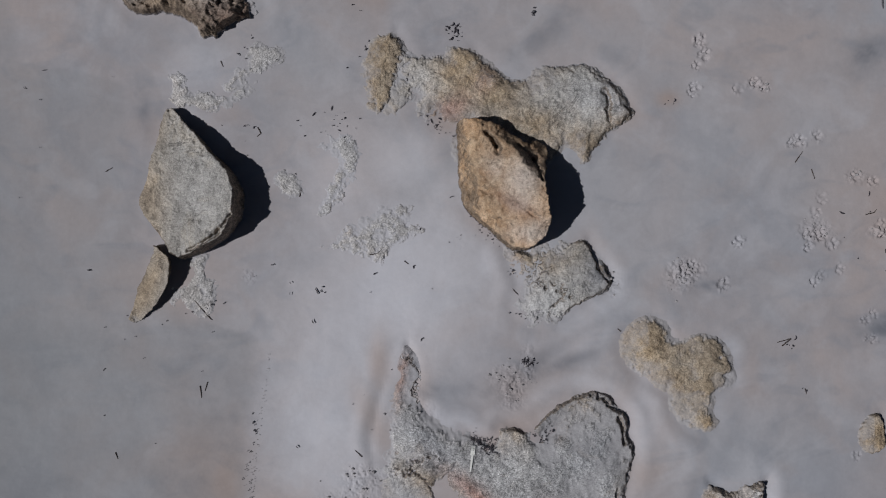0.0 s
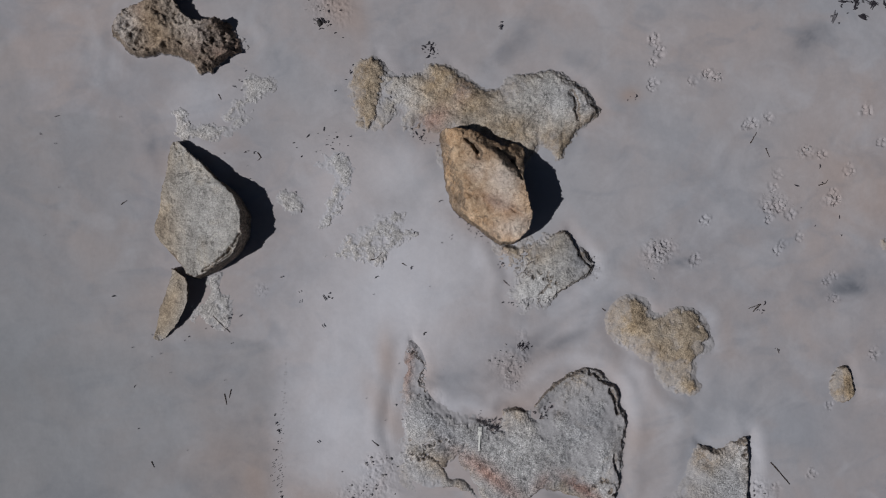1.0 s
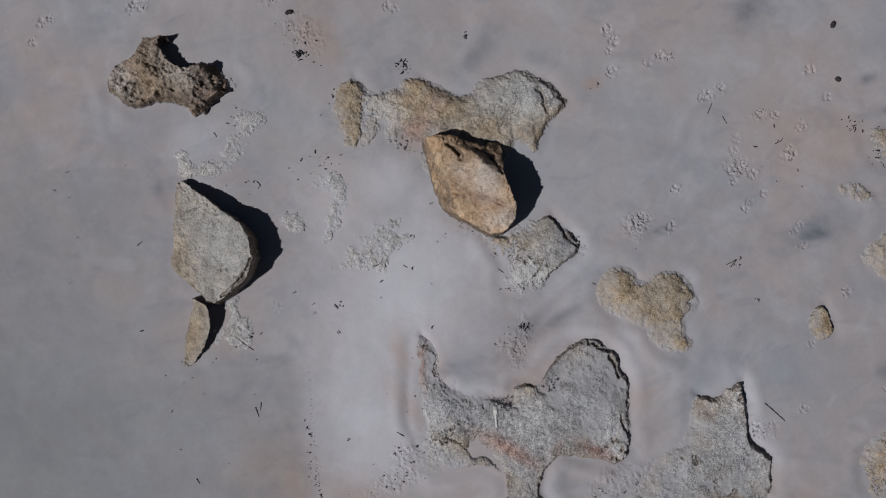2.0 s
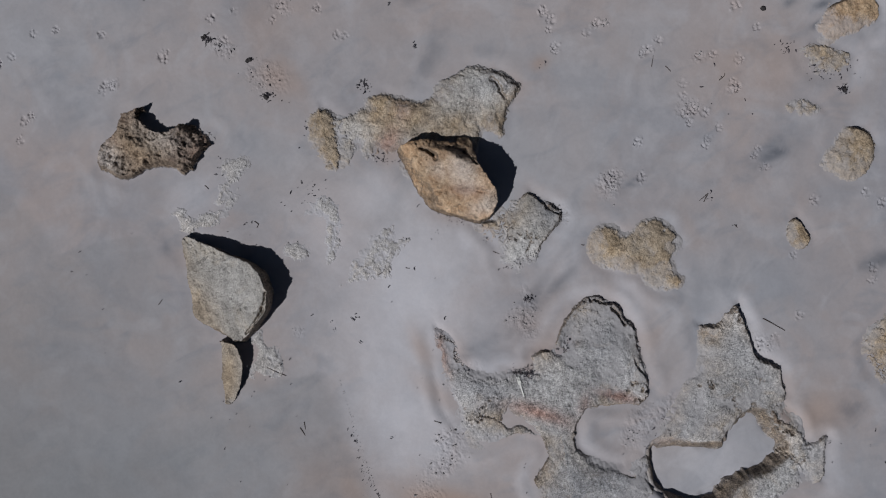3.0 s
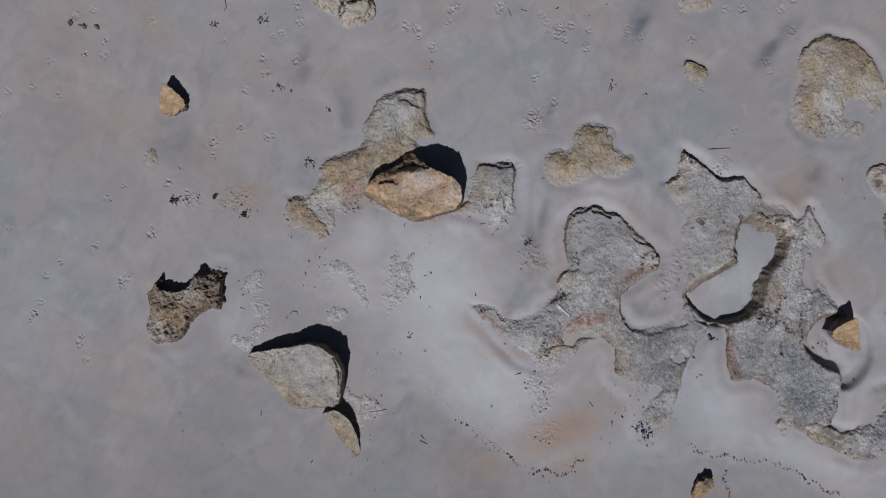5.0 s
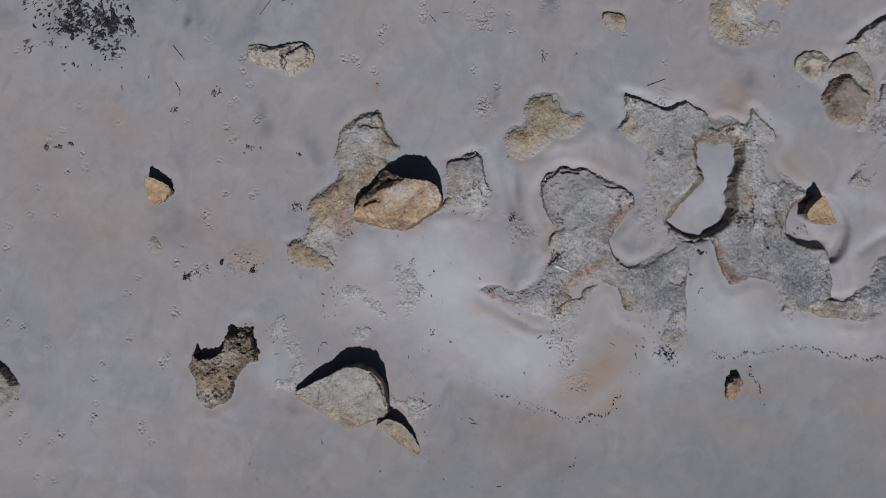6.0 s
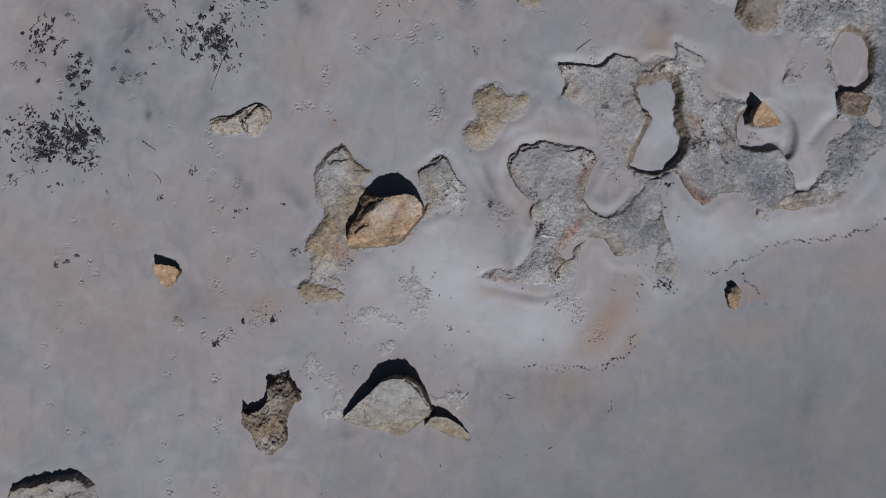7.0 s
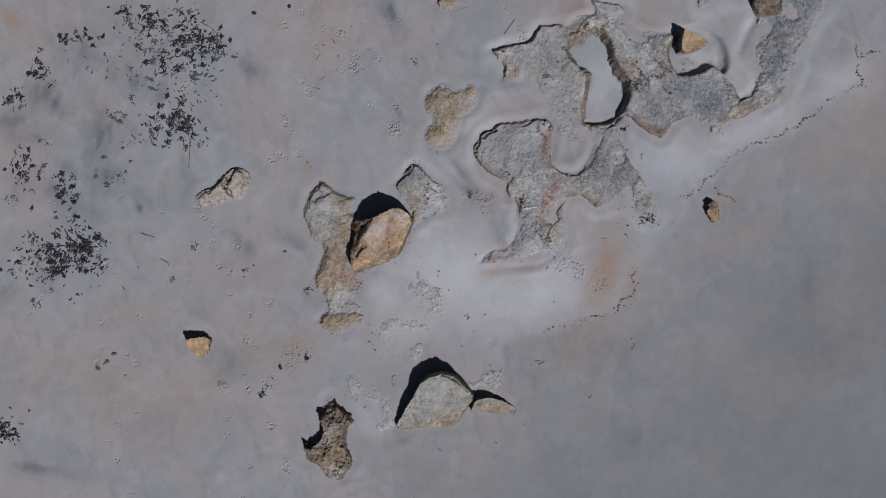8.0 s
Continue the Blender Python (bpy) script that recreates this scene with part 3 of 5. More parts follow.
rock("wedge_stone", [(-1.93, 0.06), (-1.83, 0.00), (-1.82, -0.10), (-1.87, -0.23), (-1.95, -0.34), (-2.07, -0.42), (-2.13, -0.42), (-2.09, -0.31), (-2.04, -0.18), (-1.98, -0.05)], GREY_STONE, "narrow grey-tan stone wedged under the grey slab",
     [(-1.84, -0.10, 0.115, 0.30, 0.08)], side=14, drift=4, undercut=0.05, rough=0.010, step=0.005, seed=2, sunk=0.008, wobble=0.012, colours={"ochre": [(-2.00, -0.20, 0.12, 0.35, -35, 0.70)]})
rock("boulder", [(0.12, 0.87), (0.19, 0.90), (0.31, 0.88), (0.44, 0.81), (0.55, 0.73), (0.64, 0.73), (0.71, 0.69), (0.70, 0.60), (0.68, 0.50), (0.69, 0.38), (0.71, 0.26), (0.70, 0.15), (0.64, 0.06), (0.55, 0.03), (0.45, 0.06), (0.33, 0.16), (0.22, 0.26), (0.15, 0.38), (0.13, 0.54), (0.12, 0.72)], OCHRE_STONE, "ochre limestone boulder resting on low bedrock",
     [(0.66, 0.46, 0.34, 0.30, 0.03), (0.46, 0.64, 0.305, -0.62, -0.88), (0.66, 0.10, 0.27, 0.05, 0.55), (0.22, 0.55, 0.20, 1.5, 0.25), (0.34, 0.28, 0.23, 0.8, 0.75)], side=13, drift=7, undercut=0.06, rough=0.020, crag=0.03,
     wobble=0.012, step=0.005, seed=3, swell=0.22, pits=0.007, sunk=0.008,
     cuts=[(0.30, 0.80, 0.37, 0.70, 0.014, 0.060), (0.37, 0.70, 0.36, 0.66, 0.016, 0.035), (0.50, 0.70, 0.60, 0.61, 0.014, 0.030), (0.60, 0.61, 0.65, 0.48, 0.012, 0.030), (0.21, 0.45, 0.30, 0.40, 0.020, 0.020), (0.47, 0.33, 0.62, 0.24, 0.015, 0.018), (0.33, 0.60, 0.45, 0.55, 0.020, 0.018)],
     dents=[(0.36, 0.27, 0.095, 0.035), (0.45, 0.20, 0.05, 0.025), (0.54, 0.45, 0.15, -0.022), (0.22, 0.78, 0.07, -0.022), (0.60, 0.62, 0.05, 0.03)],
     # Dark blots on the lee facets: brown stone with their shade painted in.
     colours={"bleach": [(0.53, 0.48, 0.13, 0.16, 0, 0.55), (0.58, 0.13, 0.14, 0.08, 0, 0.50), (0.36, 0.56, 0.08, 0.10, 0, 0.35)], "rust": [(0.47, 0.32, 0.16, 0.05, -30, 0.50)], "broken_shaded": [(0.50, 0.74, 0.24, 0.08, -38, 0.60), (0.68, 0.56, 0.05, 0.16, 0, 0.6), (0.34, 0.76, 0.06, 0.05, -50, 0.6)], "ochre": [(0.19, 0.57, 0.06, 0.20, 0, 0.35)]})
outcrop("bedrock_lobe", [(-0.47, 1.47), (-0.39, 1.51), (-0.33, 1.54), (-0.28, 1.47), (-0.24, 1.37), (-0.29, 1.25), (-0.32, 1.08), (-0.40, 0.97), (-0.49, 0.95), (-0.54, 1.04), (-0.56, 1.19), (-0.52, 1.33)], HONEY_STONE, "low tan bedrock lobe half buried in sand",
        height=0.042, ramp=0.12, shade=0.6, face=1.1, seed=4, wobble=0.02, tilt=(0.06, 0.05), lip=0.003, dusted=0.45, rim=0.6, step=0.006,
        fade=[(-0.29, 1.12, 0.08, 0.22, 0, 1.0)], colours={"ochre": [(-0.42, 1.35, 0.16, 0.22, 0, 0.70), (-0.45, 1.05, 0.12, 0.14, 0, 0.35)]})
outcrop("bedrock_ledge", [(-0.30, 1.33), (-0.18, 1.37), (-0.00, 1.40), (0.12, 1.41), (0.21, 1.41), (0.28, 1.33), (0.38, 1.24), (0.48, 1.18), (0.59, 1.18), (0.68, 1.25), (0.79, 1.28), (0.91, 1.28), (1.02, 1.26), (1.12, 1.20), (1.20, 1.13), (1.27, 1.00), (1.31, 0.95), (1.19, 0.84), (1.08, 0.68), (1.02, 0.60), (0.96, 0.59), (0.84, 0.71), (0.68, 0.57), (0.34, 0.60), (0.12, 0.68), (0.07, 0.84), (-0.05, 0.91), (-0.21, 0.97), (-0.35, 0.99)], TAN_STONE, "low tan and grey bedrock ledge under the ochre boulder",
        height=0.055, ramp=0.13, shade=0.5, face=1.1, seed=5, swell=0.024, tilt=(0.025, 0.02), wobble=0.022, lip=0.004, dusted=0.45, rim=0.6, step=0.006,
        scarps=[([(1.12, 1.20), (1.31, 0.95), (1.08, 0.68), (0.99, 0.59)], 1.0), ([(0.18, 1.41), (0.30, 1.31), (0.40, 1.22)], 0.5)],
        fade=[(-0.05, 1.40, 0.20, 0.06, 10, 0.6)], cuts=[(1.08, 1.12, 1.14, 0.90, 0.016, 0.030)], dents=[(0.40, 1.02, 0.10, 0.02), (0.52, 1.10, 0.09, 0.015), (-0.16, 1.12, 0.10, 0.02)],
        colours={"bleach": [(0.98, 1.06, 0.20, 0.22, 0, 0.95), (0.80, 1.10, 0.16, 0.15, 0, 0.60), (-0.12, 1.16, 0.12, 0.16, 0, 0.5)], "lichen": [(1.14, 1.05, 0.12, 0.14, 0, 0.55), (1.22, 0.98, 0.10, 0.10, 0, 0.7)],
        "broken_shaded": [(0.30, 1.27, 0.06, 0.12, 30, 0.5), (0.50, 1.16, 0.14, 0.05, 0, 0.45), (1.18, 0.84, 0.05, 0.14, -35, 0.6)], "ochre": [(0.14, 1.27, 0.22, 0.22, 0, 0.95), (0.38, 1.12, 0.22, 0.16, -40, 0.85), (0.95, 0.72, 0.20, 0.16, 0, 0.95), (0.66, 0.86, 0.30, 0.12, -20, 0.85), (-0.02, 1.06, 0.20, 0.15, 0, 0.60), (0.62, 1.16, 0.18, 0.12, 0, 0.6)],
        "rust": [(0.06, 0.98, 0.13, 0.09, 20, 0.75), (0.12, 0.86, 0.10, 0.10, 0, 0.50), (0.30, 1.17, 0.06, 0.10, -30, 0.40)]})
outcrop("low_stone", [(0.46, 0.03), (0.63, -0.01), (0.76, 0.05), (0.91, 0.10), (0.99, 0.10), (1.04, 0.01), (1.09, -0.06), (1.15, -0.16), (1.13, -0.26), (1.02, -0.33), (0.88, -0.40), (0.77, -0.49), (0.69, -0.51), (0.52, -0.45), (0.50, -0.34), (0.54, -0.22), (0.50, -0.10)], GREY_STONE, "low grey stone flush with the sand",
        height=0.042, ramp=0.2, shade=0.7, face=1.6, seed=6, swell=0.014, tilt=(0.05, 0.03), wobble=0.018, dusted=0.45, rim=0.5, cracks=0.02, step=0.006,
        scarps=[([(0.99, 0.10), (1.05, 0.00), (1.15, -0.16), (1.12, -0.27), (0.90, -0.40)], 0.9)], fade=[(0.50, -0.35, 0.14, 0.25, 0, 1.0), (0.62, -0.50, 0.22, 0.09, 0, 1.0)],
        cuts=[(1.03, 0.02, 1.06, -0.10, 0.014, 0.035), (1.06, -0.10, 1.11, -0.18, 0.012, 0.03)],
        colours={"ochre": [(0.62, -0.06, 0.28, 0.12, 0, 0.95)], "bleach": [(0.72, -0.36, 0.28, 0.20, 0, 0.95), (0.85, -0.16, 0.15, 0.12, 0, 0.4)], "lichen": [(1.07, -0.14, 0.11, 0.16, 0, 0.75)], "rust": [(0.50, -0.10, 0.05, 0.12, 0, 0.4)]})
outcrop("kidney_stone", [(1.40, -0.45), (1.49, -0.50), (1.55, -0.60), (1.61, -0.62), (1.74, -0.59), (1.85, -0.59), (1.93, -0.68), (1.97, -0.82), (1.96, -0.92), (1.86, -0.99), (1.83, -1.10), (1.87, -1.18), (1.77, -1.25), (1.66, -1.20), (1.59, -1.08), (1.57, -0.97), (1.43, -0.86), (1.30, -0.78), (1.24, -0.66), (1.28, -0.53)], HONEY_STONE, "kidney-shaped tan stone half sunk in sand",
        height=0.036, ramp=0.12, shade=0.45, face=0.9, seed=7, swell=0.016, tilt=(0.05, 0.04), wobble=0.02, dusted=0.45, rim=0.7, lip=0.008, step=0.006,
        dents=[(1.50, -0.64, 0.06, 0.018), (1.88, -0.72, 0.03, 0.02), (1.92, -0.86, 0.03, 0.02)],
        colours={"ochre": [(1.38, -0.58, 0.15, 0.18, 0, 0.95), (1.80, -0.92, 0.18, 0.30, 0, 0.5), (1.82, -1.18, 0.08, 0.08, 0, 0.9)]})
outcrop("pebble", [(2.88, -1.12), (2.97, -1.11), (3.00, -1.20), (3.01, -1.34), (2.91, -1.39), (2.82, -1.31), (2.83, -1.21)], HONEY_STONE, "small ochre pebble set in the sand", lip=0.002, height=0.045, ramp=0.05, shade=0.8, seed=8, step=0.005, wobble=0.012, dusted=0.2,
        colours={"ochre": [(2.93, -1.26, 0.13, 0.16, -26, 0.90)]})
rock("porous_stone", [(-1.87, 2.18), (-1.68, 2.16), (-1.65, 2.13), (-1.72, 2.08), (-1.67, 1.95), (-1.54, 1.88), (-1.40, 1.87), (-1.31, 1.77), (-1.22, 1.69), (-1.32, 1.60), (-1.61, 1.49), (-1.68, 1.60), (-1.90, 1.67), (-2.07, 1.66), (-2.23, 1.84), (-2.16, 2.00), (-2.01, 2.06)], BROWN_STONE, "dark brown porous stone full of holes lying on sand",
     [(-1.5, 1.9, 0.15, 0.10, 0.0), (-1.42, 1.74, 0.165, -1.25, -0.3)], side=5, drift=2, undercut=0.05, rough=0.038, pits=0.020, seed=9, step=0.006, wobble=0.02, swell=0.16, sunk=0.012,
     dents=[(-1.41, 1.71, 0.109, 0.080), (-1.99, 1.72, 0.061, 0.060)], colours={"bleach": [(-2.14, 1.89, 0.22, 0.14, -75, 0.50), (-1.63, 1.84, 0.24, 0.13, -45, 0.35)], "ochre": [(-1.88, 1.83, 0.28, 0.28, -75, 0.55)]})
SHELF = outcrop("bedrock_shelf", [(-0.30, -0.64), (-0.22, -0.70), (-0.19, -0.83), (-0.22, -0.99), (-0.13, -1.10), (-0.00, -1.21), (0.14, -1.23), (0.27, -1.28), (0.38, -1.27), (0.41, -1.19), (0.59, -1.19), (0.70, -1.09), (0.80, -1.00), (0.93, -0.96), (1.09, -0.98), (1.19, -1.06), (1.25, -1.15), (1.26, -1.25), (1.29, -1.35), (1.27, -1.51), (1.24, -1.68), (1.22, -1.81), (1.16, -1.93), (1.04, -1.99), (0.92, -1.93), (0.78, -1.85), (0.65, -1.81), (0.53, -1.87), (0.46, -1.99), (0.43, -2.12), (0.54, -2.28), (0.70, -2.39), (0.92, -2.40), (0.84, -2.58), (0.82, -2.73), (0.60, -2.72), (0.38, -2.74), (0.12, -2.79), (-0.15, -2.87), (-0.38, -2.85), (-0.42, -2.69), (-0.24, -2.61), (-0.08, -2.44), (-0.06, -2.17), (0.15, -2.04), (0.15, -1.88), (-0.06, -1.75), (-0.34, -1.71), (-0.47, -1.38), (-0.43, -1.07)], SHELF_STONE, "flat grey limestone shelf with rusty eroded rims",
        height=0.042, ramp=0.20, shade=1.0, seed=10, swell=0.014, grit=0.0048, pits=0.005, tilt=(0.012, 0.004), wobble=0.024, dusted=0.8, rim=0.6, cracks=0.035, lip=0.012,
        scarps=[([(-0.06, -2.17), (0.15, -2.04), (0.17, -1.86), (-0.03, -1.70)], 1.0), ([(1.04, -1.97), (0.78, -1.85), (0.65, -1.81), (0.53, -1.87), (0.46, -1.99)], 0.95), ([(0.70, -2.73), (0.42, -2.74), (0.30, -2.76)], 0.9), ([(0.41, -1.19), (0.60, -1.19), (0.66, -1.13)], 0.7), ([(0.70, -1.09), (0.93, -0.96), (1.09, -0.98)], 0.9)],
        fade=[(0.05, -1.16, 0.34, 0.14, -20, 0.8), (-0.20, -0.92, 0.14, 0.20, 0, 1.0), (0.62, -2.33, 0.30, 0.10, -41, 1.0), (-0.20, -2.62, 0.16, 0.20, 0, 0.7)],
        bury=[(0.05, -1.20, 0.34, 0.09, -25, 0.28), (0.62, -2.26, 0.24, 0.10, -41, 0.45), (-0.02, -2.60, 0.14, 0.10, 0, 0.30), (0.78, -1.43, 0.28, 0.14, -49, 0.18), (-0.38, -1.16, 0.10, 0.25, 0, 0.25)],
        dents=[(0.78, -1.21, 0.07, 0.024), (0.64, -1.24, 0.05, 0.022), (-0.04, -1.63, 0.06, 0.022), (0.40, -2.64, 0.07, 0.04), (-0.37, -2.72, 0.08, 0.05), (-0.02, -1.60, 0.05, 0.05)],
        cuts=[(1.20, -1.14, 1.23, -1.31, 0.013, 0.045), (1.05, -1.00, 1.20, -1.10, 0.010, 0.04), (0.60, -1.16, 0.69, -1.28, 0.012, 0.04), (0.02, -1.50, -0.04, -1.66, 0.014, 0.045), (0.06, -1.64, 0.16, -1.86, 0.03, 0.030), (1.19, -1.60, 1.20, -1.78, 0.010, 0.03), (0.74, -2.52, 0.66, -2.44, 0.010, 0.03), (0.30, -1.33, 0.36, -1.28, 0.012, 0.04)],
        colours={"rust": [(0.24, -1.66, 0.26, 0.06, -42, 1.0), (0.90, -1.82, 0.20, 0.05, -38, 0.85), (0.63, -1.76, 0.06, 0.10, -49, 0.60), (-0.29, -0.86, 0.06, 0.24, -10, 0.75)],
        # Brown-black blots paint the shade of the holes and the shaded edge.
        "broken_shaded": [(0.78, -1.21, 0.08, 0.08, 0, 1.0), (0.64, -1.24, 0.05, 0.06, 0, 0.9), (-0.02, -1.62, 0.10, 0.07, -40, 0.9), (0.44, -2.74, 0.14, 0.05, 0, 0.8), (-0.36, -2.74, 0.08, 0.12, 0, 0.8)],
        "ochre": [(0.92, -1.03, 0.22, 0.12, -20, 0.65), (0.46, -1.22, 0.18, 0.10, -49, 0.65), (0.06, -2.10, 0.12, 0.24, 0, 0.75), (-0.16, -1.52, 0.28, 0.12, -34, 0.75), (0.78, -1.14, 0.12, 0.12, 0, 0.4)],
        # Lichen speckle; its 0.80 blot also paints shade into a hole.
        "lichen": [(1.06, -1.32, 0.25, 0.30, -49, 0.45), (0.56, -2.45, 0.28, 0.21, -49, 0.60), (0.15, -2.52, 0.28, 0.40, -29, 0.50), (0.74, -1.20, 0.12, 0.11, -49, 0.80), (-0.10, -1.30, 0.25, 0.14, -49, 0.45)], "bleach": [(1.00, -1.20, 0.26, 0.14, -49, 0.30), (0.47, -1.52, 0.28, 0.24, -49, 0.40), (-0.28, -1.30, 0.10, 0.25, 0, 0.45)]})
outcrop("bedrock_shelf", [(1.77, -1.57), (1.92, -1.63), (2.07, -1.60), (2.18, -1.57), (2.18, -1.65), (2.19, -1.77), (2.15, -1.91), (2.15, -2.02), (2.21, -2.13), (2.27, -2.23), (2.25, -2.34), (2.23, -2.46), (2.16, -2.53), (2.21, -2.70), (2.21, -2.92), (2.38, -2.93), (2.31, -3.06), (2.16, -3.27), (1.99, -3.25), (1.81, -3.38), (1.70, -3.60), (1.66, -3.76), (1.46, -3.80), (1.31, -3.86), (1.24, -4.02), (1.20, -4.12), (1.06, -4.17), (0.88, -4.23), (0.67, -4.28), (0.57, -4.20), (0.42, -4.01), (0.29, -3.97), (0.24, -3.88), (0.33, -3.79), (0.47, -3.76), (0.61, -3.68), (0.66, -3.57), (0.61, -3.38), (0.53, -3.27), (0.49, -3.19), (0.57, -3.09), (0.74, -2.97), (0.90, -2.87), (0.98, -2.41), (1.06, -2.30), (1.25, -2.18), (1.45, -2.05), (1.64, -1.93), (1.74, -1.80), (1.76, -1.67)], SHELF_STONE, "flat grey limestone shelf with a sand-filled hollow",
        height=0.045, ramp=0.18, shade=1.0, seed=11, swell=0.014, grit=0.0048, pits=0.005, tilt=(0.008, 0.004), wobble=0.022, dusted=0.7, rim=0.6, cracks=0.035, lip=0.012,
        scarps=[([(0.53, -3.27), (0.57, -3.09), (0.74, -2.97), (0.90, -2.87)], 1.0), ([(0.66, -3.57), (0.61, -3.38), (0.49, -3.19)], 0.9), ([(2.18, -1.60), (2.19, -1.77), (2.15, -2.0), (2.26, -2.22)], 1.0), ([(2.38, -2.96), (2.31, -3.06), (2.16, -3.27)], 0.45), ([(1.16, -4.09), (0.88, -4.23), (0.70, -4.28)], 0.9)],
        fade=[(1.75, -3.42, 0.25, 0.30, 0, 1.0), (2.20, -2.66, 0.14, 0.22, 0, 1.0), (1.45, -2.02, 0.35, 0.10, -35, 0.8)],
        bury=[(2.08, -3.06, 0.20, 0.20, 0, 0.35), (1.82, -3.30, 0.20, 0.16, 0, 0.40), (2.18, -2.62, 0.12, 0.12, 0, 0.5), (1.50, -3.40, 0.2, 0.1, 0, 0.2)],
        cuts=[(1.90, -3.25, 1.74, -3.41, 0.014, 0.030), (1.08, -3.40, 1.00, -3.46, 0.012, 0.03)],
        colours={"ochre": [(1.84, -1.68, 0.16, 0.22, -49, 1.0), (1.70, -1.90, 0.26, 0.12, -49, 0.85), (2.14, -2.64, 0.14, 0.22, 0, 0.90), (1.55, -3.05, 0.08, 0.24, -49, 0.70), (1.62, -2.42, 0.24, 0.10, 0, 0.6), (0.44, -4.02, 0.22, 0.12, -40, 0.9), (1.25, -3.50, 0.16, 0.08, 0, 0.6)],
        "rust": [(0.66, -3.10, 0.34, 0.08, -133, 0.65), (1.42, -3.10, 0.12, 0.06, -30, 0.50), (1.10, -2.36, 0.20, 0.05, -30, 0.3)], "lichen": [(0.75, -3.90, 0.40, 0.34, -138, 0.90), (0.98, -3.58, 0.40, 0.30, -108, 0.55), (1.90, -2.05, 0.26, 0.30, -108, 0.35), (1.40, -2.25, 0.22, 0.14, -35, 0.3)],
        "bleach": [(1.82, -2.00, 0.28, 0.30, -49, 0.35), (1.75, -3.10, 0.2, 0.2, 0, 0.35)]})
outcrop("bedrock_shelf", [(0.45, -4.05), (0.61, -4.13), (0.73, -4.51), (0.98, -4.52), (1.18, -4.45), (1.43, -4.65), (1.53, -4.78), (1.75, -4.79), (1.86, -4.60), (1.87, -4.44), (1.86, -4.21), (1.93, -4.16), (2.11, -4.23), (2.25, -4.25), (2.42, -4.17), (2.58, -4.13), (2.83, -4.20), (3.09, -4.24), (3.54, -4.51), (3.78, -5.16), (3.44, -5.80), (2.41, -5.90), (1.63, -5.76), (1.32, -5.49), (1.11, -5.28), (0.94, -5.09), (0.78, -5.04), (0.56, -4.82), (0.46, -4.50)], SHELF_STONE, "speckled dark grey limestone shelf round an oval sandy hollow",
        height=0.034, ramp=0.20, shade=0.9, seed=12, swell=0.018, grit=0.006, pits=0.009, wobble=0.026, dusted=0.55, rim=0.45, cracks=0.04, lip=0.008, step=0.009,
        scarps=[([(0.47, -4.10), (0.45, -4.46), (0.46, -4.64), (0.56, -4.84)], 0.9), ([(0.98, -5.12), (1.05, -5.30)], 0.7)],
        fade=[(1.15, -4.58, 0.21, 0.42, -91, 1.0), (1.89, -4.37, 0.34, 0.14, -91, 0.6), (2.4, -4.2, 0.4, 0.2, 0, 0.8)],
        bury=[(0.78, -4.28, 0.16, 0.16, 0, 0.75), (1.00, -4.52, 0.24, 0.14, 0, 0.80), (1.38, -4.70, 0.16, 0.22, 0, 0.70), (2.20, -4.51, 0.24, 0.22, 0, 0.65), (1.75, -4.62, 0.14, 0.16, 0, 0.5), (2.66, -4.50, 0.22, 0.2, 0, 0.4)],
        dents=[(2.05, -4.30, 0.052, 0.060), (1.96, -4.44, 0.052, 0.050), (1.46, -5.18, 0.09, 0.06)],
        colours={"ochre": [(2.00, -4.42, 0.30, 0.13, -111, 0.70), (0.52, -4.32, 0.32, 0.08, -76, 0.90), (0.56, -4.73, 0.30, 0.07, -66, 0.60), (2.38, -5.10, 0.10, 0.34, -91, 0.60), (1.12, -5.62, 0.14, 0.14, 0, 0.8)],
        "lichen": [(0.92, -4.85, 0.34, 0.26, -71, 0.95), (1.37, -5.01, 0.25, 0.21, -91, 1.00), (1.53, -5.34, 0.25, 0.51, -91, 0.90), (2.46, -4.45, 0.25, 0.34, -91, 0.50), (2.71, -4.85, 0.25, 0.17, -91, 0.70), (2.05, -5.29, 0.21, 0.51, -91, 0.90), (2.82, -5.57, 0.51, 0.68, -91, 0.80)]})
rock("low_stone", [(1.73, -4.76), (1.76, -4.87), (1.73, -5.11), (1.58, -5.13), (1.48, -5.06), (1.49, -4.90), (1.55, -4.77)], BROWN_STONE, "squarish dark brown stone set in the rock shelf", [(1.65, -4.95, 0.06, 0.05, 0.02)], side=3.0, drift=1.2, undercut=0.02, rough=0.025, pits=0.02, seed=51, step=0.006)
outcrop("low_stone", [(2.05, -2.50), (2.11, -2.56), (2.10, -2.66), (2.02, -2.74), (1.93, -2.78), (1.93, -2.70), (1.99, -2.60)], BROWN_STONE, "small porous brown stub at the head of the hollow",
        height=0.05, ramp=0.05, shade=0.8, seed=61, swell=0.02, grit=0.008, pits=0.02, lip=0.0, dusted=0.1, rim=0.5, step=0.006)
rock("pointed_stone", [(1.42, -3.76), (1.52, -3.75), (1.66, -3.80), (1.60, -3.92), (1.50, -4.06), (1.44, -4.10), (1.40, -3.95)], OCHRE_STONE, "pointed tan stone standing in a sandy hollow",
     [(1.60, -3.84, 0.16, 0.75, 0.35)], side=9, undercut=0.04, rough=0.010, swell=0.12, seed=13, step=0.005, sunk=0.004, wobble=0.008, colours={"ochre": [(1.48, -3.92, 0.08, 0.14, 0, 0.5)]})
